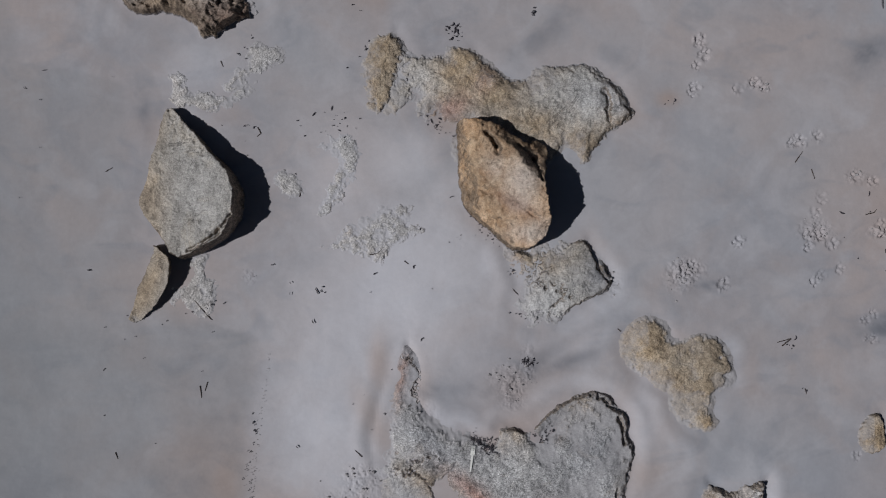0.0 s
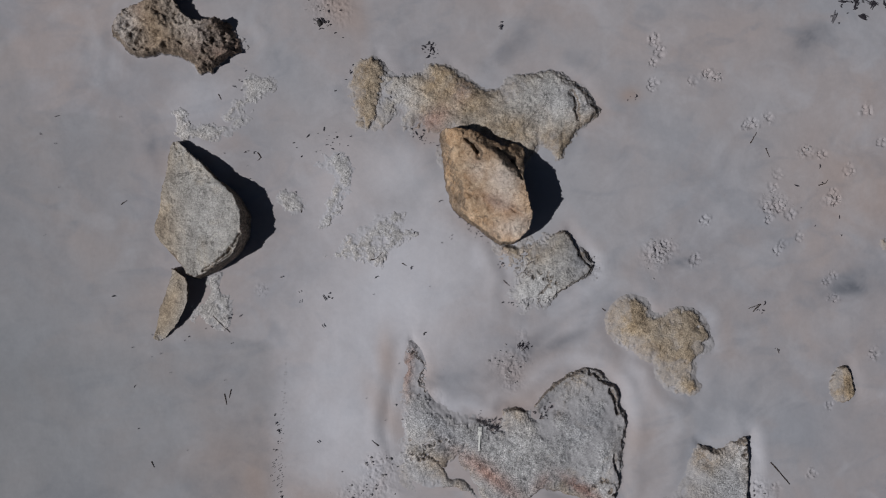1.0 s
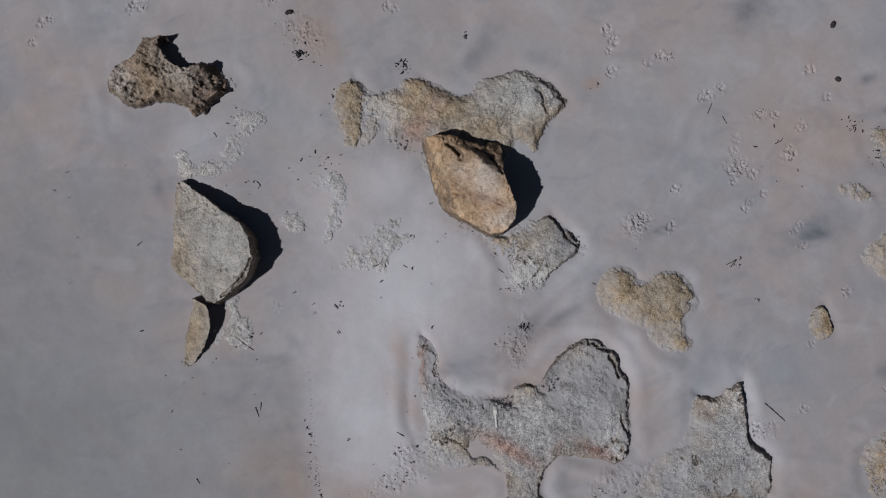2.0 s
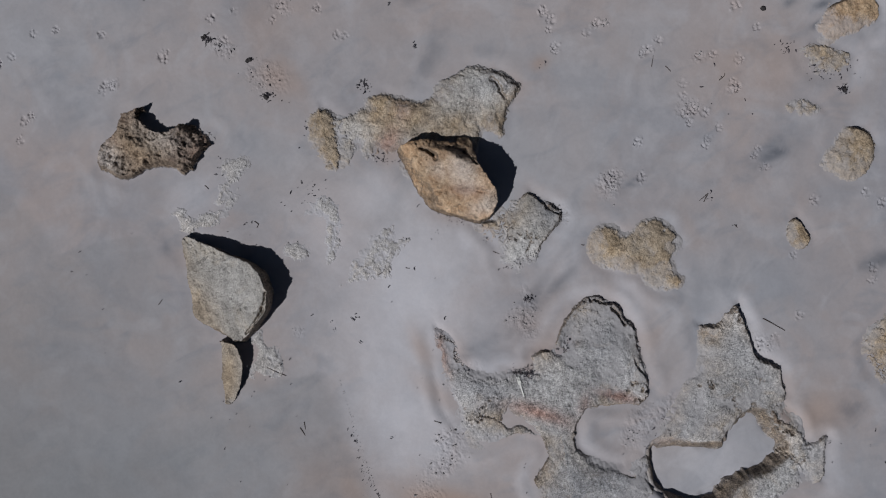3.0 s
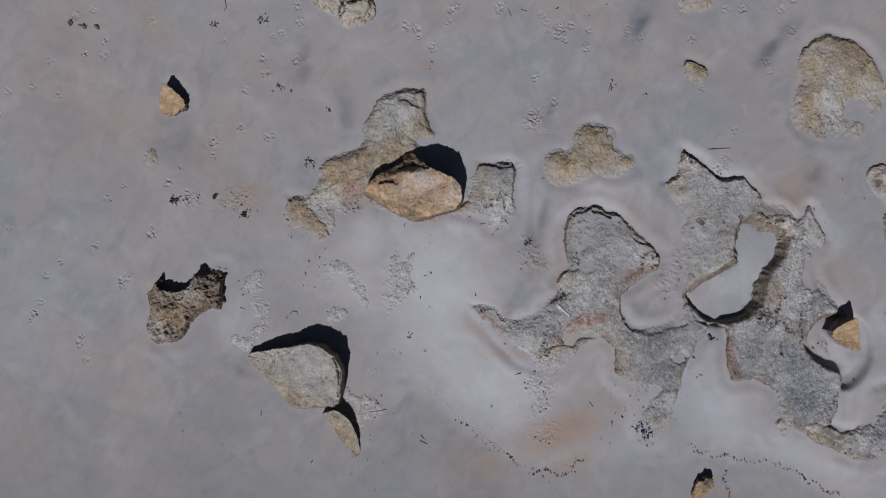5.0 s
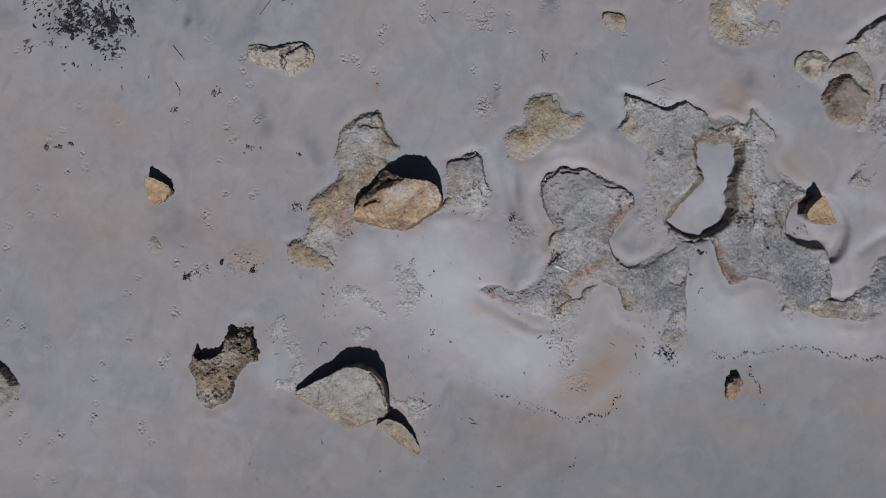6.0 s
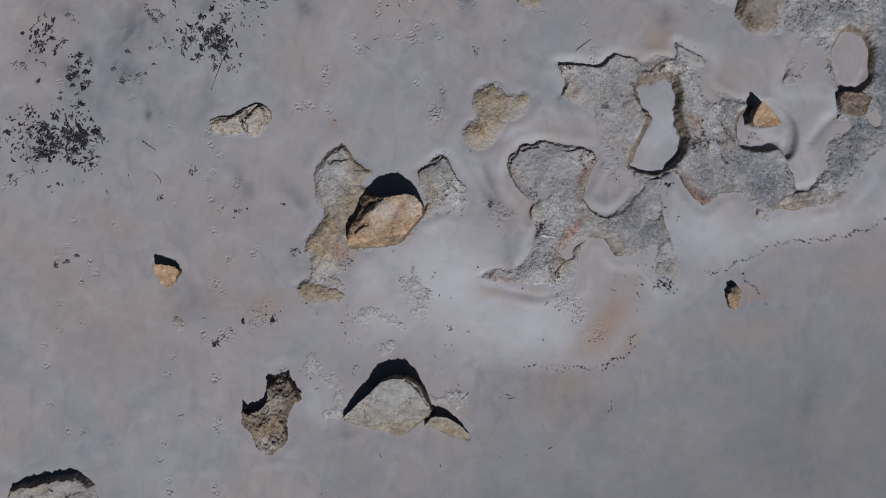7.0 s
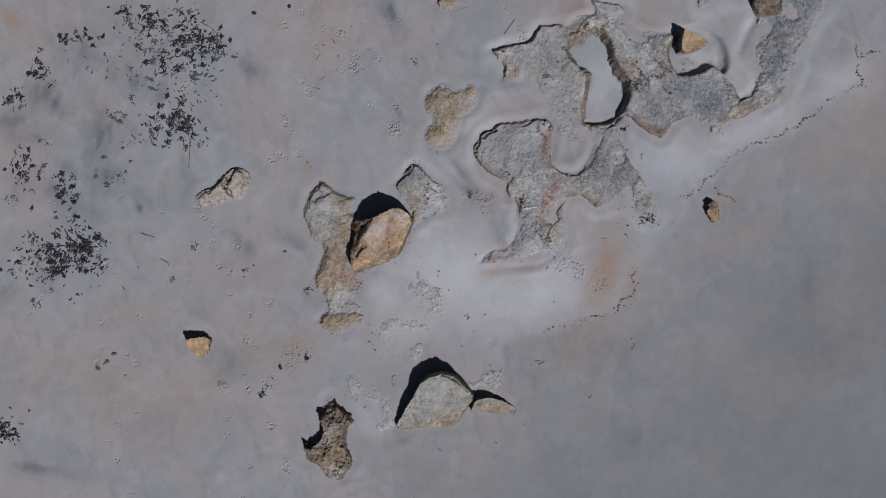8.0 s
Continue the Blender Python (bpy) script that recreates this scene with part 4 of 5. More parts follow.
rock("pointed_stone", [(-0.23, 3.07), (-0.09, 3.13), (-0.00, 3.11), (-0.01, 2.99), (-0.05, 2.87), (-0.13, 2.85), (-0.25, 2.96)], OCHRE_STONE, "small wedge-shaped tan stone on the sand",
     [(-0.04, 3.0, 0.12, 0.55, 0.1)], side=8, undercut=0.05, rough=0.014, seed=14, step=0.005, sunk=0.006)
outcrop("pebble", [(-0.71, 2.98), (-0.62, 2.90), (-0.72, 2.79), (-0.79, 2.85)], HONEY_STONE, "small tan pebble flush with the sand",
        lip=0.0, height=0.016, ramp=0.08, shade=0.5, dusted=0.3, step=0.006, seed=15)
outcrop("low_stone", [(3.09, -2.30), (3.40, -2.20), (3.61, -2.03), (3.82, -2.07), (3.94, -2.14), (3.99, -2.29), (4.03, -2.46), (3.97, -2.74), (3.72, -3.03), (3.36, -3.04), (3.16, -2.93), (3.02, -2.69), (2.99, -2.48)], HONEY_STONE, "broad low tan stone bedded in sand",
        height=0.05, ramp=0.16, shade=0.9, swell=0.016, tilt=(0.03, 0.03), dusted=0.6, rim=0.8, lip=0.006, dents=[(3.46, -2.78, 0.16, 0.05)], cracks=0.02, seed=16,
        colours={"ochre": [(3.41, -2.24, 0.13, 0.49, -44, 0.90), (3.09, -2.53, 0.13, 0.28, -29, 0.90)], "bleach": [(3.30, -2.61, 0.11, 0.35, -49, 0.90)]})
outcrop("low_stone", [(3.46, -0.74), (3.69, -0.61), (3.84, -0.68), (3.86, -0.87), (3.75, -1.01), (3.62, -1.06), (3.46, -0.99), (3.39, -0.84)], HONEY_STONE, "rounded tan stone bedded in pale sand",
        height=0.06, ramp=0.12, shade=0.6, swell=0.012, tilt=(0.06, 0.05), dusted=0.5, rim=0.6, lip=0.006, dents=[(3.67, -0.76, 0.043, 0.03)], seed=17,
        colours={"ochre": [(3.71, -0.80, 0.21, 0.25, -49, 0.80)]})
outcrop("pebble", [(3.31, -0.19), (3.45, -0.21), (3.58, -0.34), (3.54, -0.41), (3.37, -0.36), (3.28, -0.26)], HONEY_STONE, "flat tan stone barely above the sand",
        lip=0.003, height=0.02, ramp=0.10, shade=0.3, dusted=0.3, seed=18)
outcrop("low_stone", [(3.87, 0.31), (4.02, 0.40), (4.32, 0.41), (4.41, 0.21), (4.27, 0.07), (4.02, 0.12), (3.87, 0.17)], OCHRE_STONE, "broken ochre stone among dark seaweed scraps",
        height=0.05, ramp=0.12, shade=0.9, swell=0.02, dusted=0.2, rim=0.5, seed=52,
        colours={"ochre": [(4.27, 0.24, 0.32, 0.25, -26, 0.50)]})
outcrop("low_stone", [(3.61, 0.17), (3.75, 0.20), (3.89, 0.09), (4.00, -0.06), (3.90, -0.16), (3.73, -0.11), (3.60, 0.02)], HONEY_STONE, "crumbled tan stone among dark seaweed scraps",
        height=0.03, ramp=0.12, shade=0.5, swell=0.02, pits=0.015, dusted=0.4, rim=0.5, seed=19,
        colours={"ochre": [(3.74, 0.06, 0.26, 0.16, -33, 0.70)]})
rock("heart_stone", [(1.61, 2.47), (1.65, 2.38), (1.69, 2.18), (1.78, 2.02), (1.80, 1.89), (1.74, 1.80), (1.62, 1.79), (1.48, 1.88), (1.41, 1.99), (1.47, 2.11), (1.47, 2.33), (1.51, 2.45)], CREAM_STONE, "cream two-lobed stone on the sand",
     [(1.65, 2.1, 0.085, 0.14, -0.02)], dome=0.07, side=4, drift=1.2, undercut=0.03, rough=0.010, seed=20, step=0.005, sunk=0.012, cuts=[(1.50, 2.07, 1.62, 2.07, 0.028, 0.060), (1.62, 2.07, 1.72, 2.01, 0.028, 0.070), (1.72, 2.01, 1.76, 1.91, 0.028, 0.060)])
rock("low_stone", [(2.98, -3.26), (3.08, -3.30), (3.14, -3.38), (3.14, -3.54), (3.09, -3.62), (2.97, -3.62), (2.82, -3.56), (2.84, -3.43), (2.90, -3.30)], CREAM_STONE, "pale rounded stone beside the rock shelf", [(3.05, -3.45, 0.07, 0.10, 0.0)], side=2.4, drift=0.5, dome=0.1, rough=0.012, seed=21)
outcrop("bedrock_shelf", [(3.30, -3.71), (3.44, -3.80), (3.59, -3.91), (3.72, -4.04), (3.90, -4.30), (3.82, -4.70), (3.25, -4.91), (2.83, -4.72), (2.69, -4.44), (2.95, -4.26), (3.22, -4.10), (3.25, -3.91)], SHELF_STONE, "dusty grey limestone shelf with a dark broken edge",
        height=0.055, ramp=0.18, shade=1.0, swell=0.016, dusted=0.8, rim=0.4, cracks=0.03, step=0.009, seed=54)
outcrop("low_stone", [(3.04, -3.60), (3.20, -3.71), (3.26, -3.85), (3.15, -4.02), (2.99, -4.13), (2.74, -4.19), (2.49, -4.15), (2.51, -4.06), (2.66, -4.06), (2.90, -3.95), (2.98, -3.84), (2.93, -3.69)], TAN_STONE, "crescent of crumbling tan rock round the brown stone",
        height=0.04, ramp=0.12, shade=0.7, swell=0.016, dusted=0.5, rim=0.7, seed=53,
        colours={"ochre": [(3.17, -3.81, 0.24, 0.11, -75, 0.50), (2.81, -4.16, 0.08, 0.32, -75, 0.50)]})
rock("low_stone", [(2.67, -3.61), (2.91, -3.68), (3.03, -3.84), (2.95, -3.99), (2.86, -4.12), (2.66, -4.14), (2.50, -4.06), (2.44, -3.92), (2.52, -3.76)], BROWN_STONE_SMOOTH, "round brown stone beside the rock shelf", [(2.75, -3.9, 0.085, 0.14, 0.06)], side=3.0, drift=0.5, dome=0.10, rough=0.009, swell=0.3, rim=0.6, seed=22,
     colours={"ochre": [(2.49, -3.80, 0.24, 0.08, -115, 0.40)]}, dusted=0.2)
rock("pebble", [(-0.44, -3.44), (-0.42, -3.52), (-0.52, -3.57), (-0.66, -3.55), (-0.67, -3.48), (-0.56, -3.44)], OCHRE_STONE, "small ochre stone with one dark brown half lying in damp sand", [(-0.52, -3.5, 0.055, 0.2, 0.0)], undercut=0.02, side=5, drift=1.5, rough=0.016, seed=23, step=0.005, sunk=0.008,
     # The blot darkens the +x half, brown stone and its shade in one colour.
     colours={"broken_shaded": [(-0.48, -3.49, 0.08, 0.08, 0, 1.0)]})
rock("low_stone", [(-2.64, 4.87), (-2.48, 4.63), (-2.41, 4.33), (-2.41, 4.04), (-2.55, 3.89), (-2.69, 3.93), (-2.89, 4.01), (-3.05, 4.25), (-3.05, 4.63)], TAN_STONE, "low tan stone with a broken dark edge", [(-2.5, 4.3, 0.12, 0.15, 0.0)], side=3, drift=0.5, rough=0.024, pits=0.014, rim=0.6, dusted=0.7, seed=24, layers=0.03)
CRUSTS = [([(-1.31, 1.40), (-1.20, 1.45), (-1.11, 1.43), (-1.09, 1.36), (-1.15, 1.26), (-1.25, 1.22), (-1.34, 1.17), (-1.45, 1.13), (-1.48, 1.17), (-1.39, 1.22), (-1.28, 1.29)], 31), ([(-1.85, 1.21), (-1.79, 1.17), (-1.74, 1.11), (-1.62, 1.07), (-1.48, 1.08), (-1.35, 1.17), (-1.31, 1.14), (-1.43, 1.04), (-1.58, 0.99), (-1.74, 1.02), (-1.83, 1.06)], 32), ([(-0.85, 0.73), (-0.70, 0.84), (-0.61, 0.77), (-0.59, 0.58), (-0.65, 0.45), (-0.78, 0.27), (-0.82, 0.30), (-0.74, 0.47), (-0.73, 0.64)], 33), ([(-0.58, 0.21), (-0.49, 0.28), (-0.22, 0.32), (-0.31, 0.21), (-0.15, 0.17), (-0.33, 0.10), (-0.45, -0.02), (-0.55, 0.04), (-0.80, 0.02), (-0.70, 0.10)], 34), ([(-1.70, -0.04), (-1.58, -0.01), (-1.62, -0.11), (-1.58, -0.23), (-1.62, -0.36), (-1.69, -0.36), (-1.82, -0.30), (-1.73, -0.18)], 35), ([(-1.08, 0.57), (-0.99, 0.54), (-0.98, 0.45), (-1.07, 0.43), (-1.12, 0.49)], 37)]
for outline, seed in CRUSTS:
    outcrop("stone_crust", outline, CRUST, "pale crumbly stone crust showing through the sand", height=0.008, ramp=0.05, shade=0.0, swell=0.006, grit=0.0035,
            pits=0.002, wobble=0.05, seed=seed, lip=0.0, dusted=0.0, rim=0.15, step=0.006, film=0.006, inset=-0.012, group="crust patches")

# ---- ground: one sheet of sand ----
SHORE = [(-2.3, -40.0), (-2.0, -9.0), (0.66, -6.16), (0.49, -5.77), (0.27, -5.24), (0.11, -4.75), (0.03, -4.07), (-0.21, -3.47), (-1.09, -2.38), (-1.31, -2.05), (-1.32, -1.66), (-1.34, -1.56), (-1.28, -1.07), (-1.22, -0.96), (-1.18, -0.57), (-1.68, -0.42), (-1.95, -0.18), (-2.12, 0.40), (-2.13, 1.18), (-2.31, 1.25), (-2.80, 1.34), (-3.6, 4.0), (-5.0, 9.0), (-5.0, 40.0)]
TRAIL_A = [(0.72, 2.47), (0.62, 2.36), (1.36, 2.45), (1.23, 2.35), (1.49, 2.49), (1.90, 3.37), (1.59, 2.90), (1.03, 2.44), (0.89, 2.19), (1.41, 3.82), (1.17, 3.80), (0.53, 4.07), (0.45, 3.61), (0.02, 3.90), (0.23, 4.17), (0.08, 4.27), (0.02, 2.30), (0.13, 1.98), (-0.37, 2.37), (-0.25, 2.44), (-1.31, 2.51), (0.08, 2.01), (-0.63, 2.57), (-0.84, 2.60), (-1.29, 3.04), (-1.09, 2.96), (-1.84, 2.45), (-1.95, 2.45), (-0.43, 4.25), (-0.91, 4.44), (-1.15, 4.42), (-1.61, 4.38), (-0.75, 4.26), (3.28, 0.76), (3.37, 0.51), (3.11, 0.34), (2.97, 0.18), (2.39, 0.73), (2.53, 0.26), (2.56, 0.12)]
TRAIL_B = [(2.49, 0.03), (1.90, -0.22), (1.65, -0.12), (2.02, 1.10), (1.77, 1.44), (1.74, 1.27), (1.07, 0.94), (1.71, 1.09), (2.43, 0.74), (2.81, -1.40), (0.66, 2.91), (0.36, 2.45), (-0.10, 3.83), (-0.19, 4.00), (1.05, 4.66), (0.92, 4.85), (0.96, 2.50), (-0.87, 2.39), (-0.82, 2.39), (2.11, 4.19), (-0.67, 4.01), (2.70, -0.12), (2.88, -0.47), (2.23, -1.94), (2.36, -1.97), (2.92, -0.44), (2.91, -0.60), (3.40, -1.79), (3.33, -1.87), (3.78, -1.84), (3.91, -1.64), (4.05, -1.69), (3.61, -1.18), (3.70, -1.32), (3.18, -1.04), (2.63, -1.88), (4.19, -1.22), (1.75, 1.42), (1.79, 1.33), (1.73, 1.12)]
TRAIL_C = [(2.13, 1.14), (2.20, 1.11), (2.41, 0.75), (2.55, 0.78), (2.81, 0.50), (2.93, 0.47), (2.58, 0.36), (2.53, 0.13), (2.58, 0.10), (2.49, 0.11), (2.64, 0.05), (2.98, 0.13), (2.01, 0.07), (1.66, -0.15), (1.74, -0.12), (1.70, -0.09), (2.58, -0.16), (2.54, -0.21), (-1.92, 4.18), (-1.92, 4.02), (-2.66, 3.89), (-2.85, 3.90), (-3.12, 3.73), (-3.05, 3.68), (-3.04, 3.41), (-2.93, 3.33), (-2.73, 3.05), (-2.65, 3.04), (-2.52, 3.04), (-2.59, 2.51), (-2.66, 2.50), (-2.76, 2.36), (-2.07, 3.70), (-2.07, 3.09), (-1.74, 2.88), (-1.85, 2.44), (-1.90, 2.49), (-1.36, 2.48), (-3.45, 3.45), (-3.43, 3.27)]
TRAIL_D = [(-2.26, 3.14)]
PRINTS = TRAIL_A + TRAIL_B + TRAIL_C + TRAIL_D

KICKS = [(1.68, -0.13, 0.12, 0.08, -0, 70), (2.53, 0.14, 0.12, 0.08, -0, 70), (2.81, 0.50, 0.08, 0.05, -0, 26), (2.13, 1.13, 0.08, 0.04, -0, 24), (2.96, 0.13, 0.08, 0.05, -0, 30), (0.47, -0.85, 0.15, 0.10, -0, 90), (0.58, -0.74, 0.05, 0.12, -0, 40), (0.47, -0.97, 0.10, 0.10, -0, 50), (-0.56, -1.53, 0.14, 0.10, -0, 60), (-1.32, -0.15, 0.05, 0.05, -0, 24), (-1.05, 0.50, 0.07, 0.07, -0, 60), (1.16, -0.22, 0.06, 0.08, -0, 40)] + [
    (-0.67, -1.71, 0.11, 0.24, -79, 90), (-0.93, -1.90, 0.16, 0.11, -49, 70), (0.96, -2.14, 0.12, 0.22, -49, 90), (2.24, -1.96, 0.14, 0.08, -49, 40), (1.62, -0.16, 0.11, 0.12, -49, 60), (-0.85, 2.32, 0.12, 0.08, -49, 40), (-0.62, 1.94, 0.19, 0.14, -49, 50), (1.24, -2.14, 0.11, 0.16, -49, 40), (-0.20, -1.13, 0.16, 0.16, -49, 60), (-0.26, 2.43, 0.11, 0.07, -49, 20), (0.91, 2.16, 0.09, 0.05, -49, 10)]


def sand_height(x, y):
    z = sand_base(x, y)
    for outline, lip, shade in ROCKS:
        if lip:
            d = -inside_by(outline, x, y, 0.6)
            z = z + lip * (np.exp(-((d - 0.11) / 0.05) ** 2) - 0.7 * np.exp(-((d - 0.02) / 0.035) ** 2)) * (0.5 + 1.0 * fbm(x, y, 0.45, 3, 44))
            if shade and x.size > 9:
                beyond = inside_by(outline, x - 0.03 * 0.957, y - 0.03 * 0.292, 0.6) + d          # scoured on the lee side
                z = z - 0.022 * shade * np.clip(beyond / 0.03, 0, 1) * np.exp(-((d - 0.005) / 0.045) ** 2)
    for edge, depth in HOLLOWS:
        d = inside_by(edge, x, y, 0.6)
        z = z - depth * smooth(-0.07, -0.01, d) - 0.03 * np.exp(-((d - 0.05) / 0.035) ** 2) * smooth(-0.4, 0.3, fbm(x, y, 0.3, 3, 45))
    return z


def print_relief(x, y):
    """Paw prints: a pad and toes pressed in unevenly, with crumbs of sand pushed up beside them."""
    z, rnd = np.zeros(x.shape), random.Random(5)
    for px, py in PRINTS:
        turn, size, deep = rnd.uniform(0, 6.28), rnd.uniform(0.7, 1.05), rnd.uniform(0.45, 1.2)
        near = (np.abs(x - px) < 0.12) & (np.abs(y - py) < 0.12)
        qx, qy = x[near] - px, y[near] - py
        u, v = (qx * math.cos(turn) + qy * math.sin(turn)) / size, (-qx * math.sin(turn) + qy * math.cos(turn)) / size
        u, v = u + 0.010 * fbm(x[near], y[near], 0.03, 2, 60), v + 0.010 * fbm(x[near], y[near], 0.03, 2, 61)
        dz = 0.012 * smooth(0.1, 0.7, fbm(x[near], y[near], 0.028, 3, 62)) * np.exp(-(np.hypot(u, v) / 0.055) ** 4)
        for tx, ty, r, depth in ((0, -0.016, 0.020, 0.014), (-0.030, 0.012, 0.012, 0.014), (-0.012, 0.034, 0.012, 0.015),
                                 (0.013, 0.033, 0.012, 0.015), (0.031, 0.010, 0.012, 0.014)):
            jx, jy = rnd.uniform(-0.006, 0.006), rnd.uniform(-0.006, 0.006)
            dz = dz - depth * rnd.uniform(0.3, 1.25) * np.exp(-(((u - tx - jx) ** 2 + (v - ty - jy) ** 2) / r ** 2) ** 1.5)
        z[near] += dz * deep
    for px, py, rx, ry, turn, _ in KICKS:
        c, s, r = math.cos(radians(turn)), math.sin(radians(turn)), max(rx, ry) * 1.5
        near = (np.abs(x - px) < r) & (np.abs(y - py) < r)
        qx, qy = x[near] - px, y[near] - py
        fall = np.exp(-(((qx * c + qy * s) / rx) ** 2 + ((-qx * s + qy * c) / ry) ** 2) * 1.2)
        z[near] += 0.022 * fall * (np.abs(fbm(x[near], y[near], 0.05, 4, 70, 0.6)) - 0.18) * smooth(0.08, 0.3, fall)
    return z


def ground():
    core = np.arange(-6.0, 6.0001, 0.02)
    rim = 6.0 + 0.02 * np.cumsum(1.35 ** np.arange(1, 30))
    line = np.concatenate([-rim[::-1], core, rim])
    x, y = np.meshgrid(line, line - 0.5)
    z = sand_height(x, y)
    # cells that hold a print are cut finer
    ny, nx = x.shape
    cut = np.zeros((ny - 1, nx - 1), bool)
    for px, py in PRINTS:
        i, j = np.searchsorted(line, px) - 1, np.searchsorted(line - 0.5, py) - 1
        cut[max(j - 6, 0):j + 7, max(i - 6, 0):i + 7] = True
    for px, py, rx, ry, _, _ in KICKS:
        i, j, n = np.searchsorted(line, px) - 1, np.searchsorted(line - 0.5, py) - 1, int(max(rx, ry) * 1.5 / 0.02) + 1
        cut[max(j - n, 0):j + n + 1, max(i - n, 0):i + n + 1] = True
    index = np.arange(nx * ny).reshape(ny, nx)
    q = ~cut
    faces = [np.stack([index[:-1, :-1][q], index[:-1, 1:][q], index[1:, 1:][q], index[1:, :-1][q]], 1)]
    co = [np.stack([x.ravel(), y.ravel(), z.ravel()], 1)]
    k = 4
    jj, ii = np.nonzero(cut)
    f = np.arange(k + 1) / k
    u, v = np.meshgrid(f, f)
    corner = lambda a: (a[jj, ii][:, None, None] * (1 - u) * (1 - v) + a[jj, ii + 1][:, None, None] * u * (1 - v)
                        + a[jj + 1, ii][:, None, None] * (1 - u) * v + a[jj + 1, ii + 1][:, None, None] * u * v)
    fx, fy, fz = corner(x), corner(y), corner(z)
    fz = fz + print_relief(fx, fy)
    start = nx * ny + (np.arange(len(jj)) * (k + 1) ** 2)[:, None, None]
    local = np.arange((k + 1) ** 2).reshape(k + 1, k + 1)[None]
    n = start + local
    faces.append(np.stack([n[:, :-1, :-1], n[:, :-1, 1:], n[:, 1:, 1:], n[:, 1:, :-1]], -1).reshape(-1, 4))
    co.append(np.stack([fx.ravel(), fy.ravel(), fz.ravel()], 1))
    co, faces = np.concatenate(co), np.concatenate(faces)
    used, back_to = np.unique(np.concatenate([faces.ravel()]), return_inverse=True)
    co, faces = co[used], back_to.reshape(-1, 4)
    key = np.round(co * 20000).astype(np.int64)                     # weld the seams of the cut cells
    _, first, back_to = np.unique(key[:, :2], axis=0, return_index=True, return_inverse=True)
    co, faces = co[first], back_to.reshape(-1)[faces]
    me = bpy.data.meshes.new("ground")
    me.from_pydata(co.tolist(), [], faces.tolist())
    me.polygons.foreach_set("use_smooth", np.full(len(me.polygons), True))
    gx, gy = co[:, 0], co[:, 1]
    shore = np.array(SHORE)
    edge = np.interp(gy, shore[:, 1], shore[:, 0]) + 0.10 * fbm(gx, gy, 0.9, 4, 50)
    damp = smooth(-0.1, 2.6, edge - gx) * 0.65 + smooth(-0.03, 0.10, edge - gx) * 0.3
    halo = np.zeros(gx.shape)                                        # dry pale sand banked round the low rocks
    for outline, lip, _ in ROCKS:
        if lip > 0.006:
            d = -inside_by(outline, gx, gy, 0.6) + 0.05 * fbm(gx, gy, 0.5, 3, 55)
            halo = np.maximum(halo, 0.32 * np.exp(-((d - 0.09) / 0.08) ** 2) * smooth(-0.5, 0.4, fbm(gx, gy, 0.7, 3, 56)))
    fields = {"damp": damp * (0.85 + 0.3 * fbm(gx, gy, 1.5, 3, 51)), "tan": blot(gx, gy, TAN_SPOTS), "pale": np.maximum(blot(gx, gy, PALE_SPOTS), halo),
              "stain": blot(gx, gy, STAINS) * (0.45 + 0.85 * smooth(-0.25, 0.3, fbm(gx * 0.8 - gy * 0.6, (gx * 0.6 + gy * 0.8) * 2.2, 0.3, 5, 57, 0.6)))}
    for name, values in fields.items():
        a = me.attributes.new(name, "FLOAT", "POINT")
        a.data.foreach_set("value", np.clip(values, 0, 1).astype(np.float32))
    me.materials.append(SAND)
    return tagged(new("ground", me), "smooth grey-pink beach sand with paw prints and damp patches", "sand", kind="structure")


ground()


# ---- dry seaweed, twigs and litter ----
def blade_mesh(rows):
    """Small bent leaf strips, each with thickness: (x, y, turn, length, width, lift, bend)."""
    verts, faces = [], []
    for x, y, turn, length, width, lift, bend in rows:
        base = len(verts)
        for k in range(4):
            t = k / 3
            a = turn + bend * (t - 0.5)
            cx, cy = x + (t - 0.5) * length * math.cos(a), y + (t - 0.5) * length * math.sin(a)
            w = width * (0.35, 1.0, 0.9, 0.25)[k] * 0.5
            z = lift * (0.2, 1.0, 0.8, 0.1)[k] + 0.003
            nx, ny = -math.sin(a) * w, math.cos(a) * w
            verts += [(cx - nx, cy - ny, z), (cx + nx, cy + ny, z), (cx + nx, cy + ny, z + 0.004), (cx - nx, cy - ny, z + 0.004)]
        for k in range(3):
            p, q = base + 4 * k, base + 4 * k + 4
            faces += [(p + i, p + (i + 1) % 4, q + (i + 1) % 4, q + i) for i in range(4)]
        faces += [(base + 3, base + 2, base + 1, base), (base + 12, base + 13, base + 14, base + 15)]
    me = bpy.data.meshes.new("leaf_strips")
    me.from_pydata(verts, [], faces)
    return me


def sand_level(x, y):
    return float(sand_height(np.array([[x]]), np.array([[y]]))[0, 0])


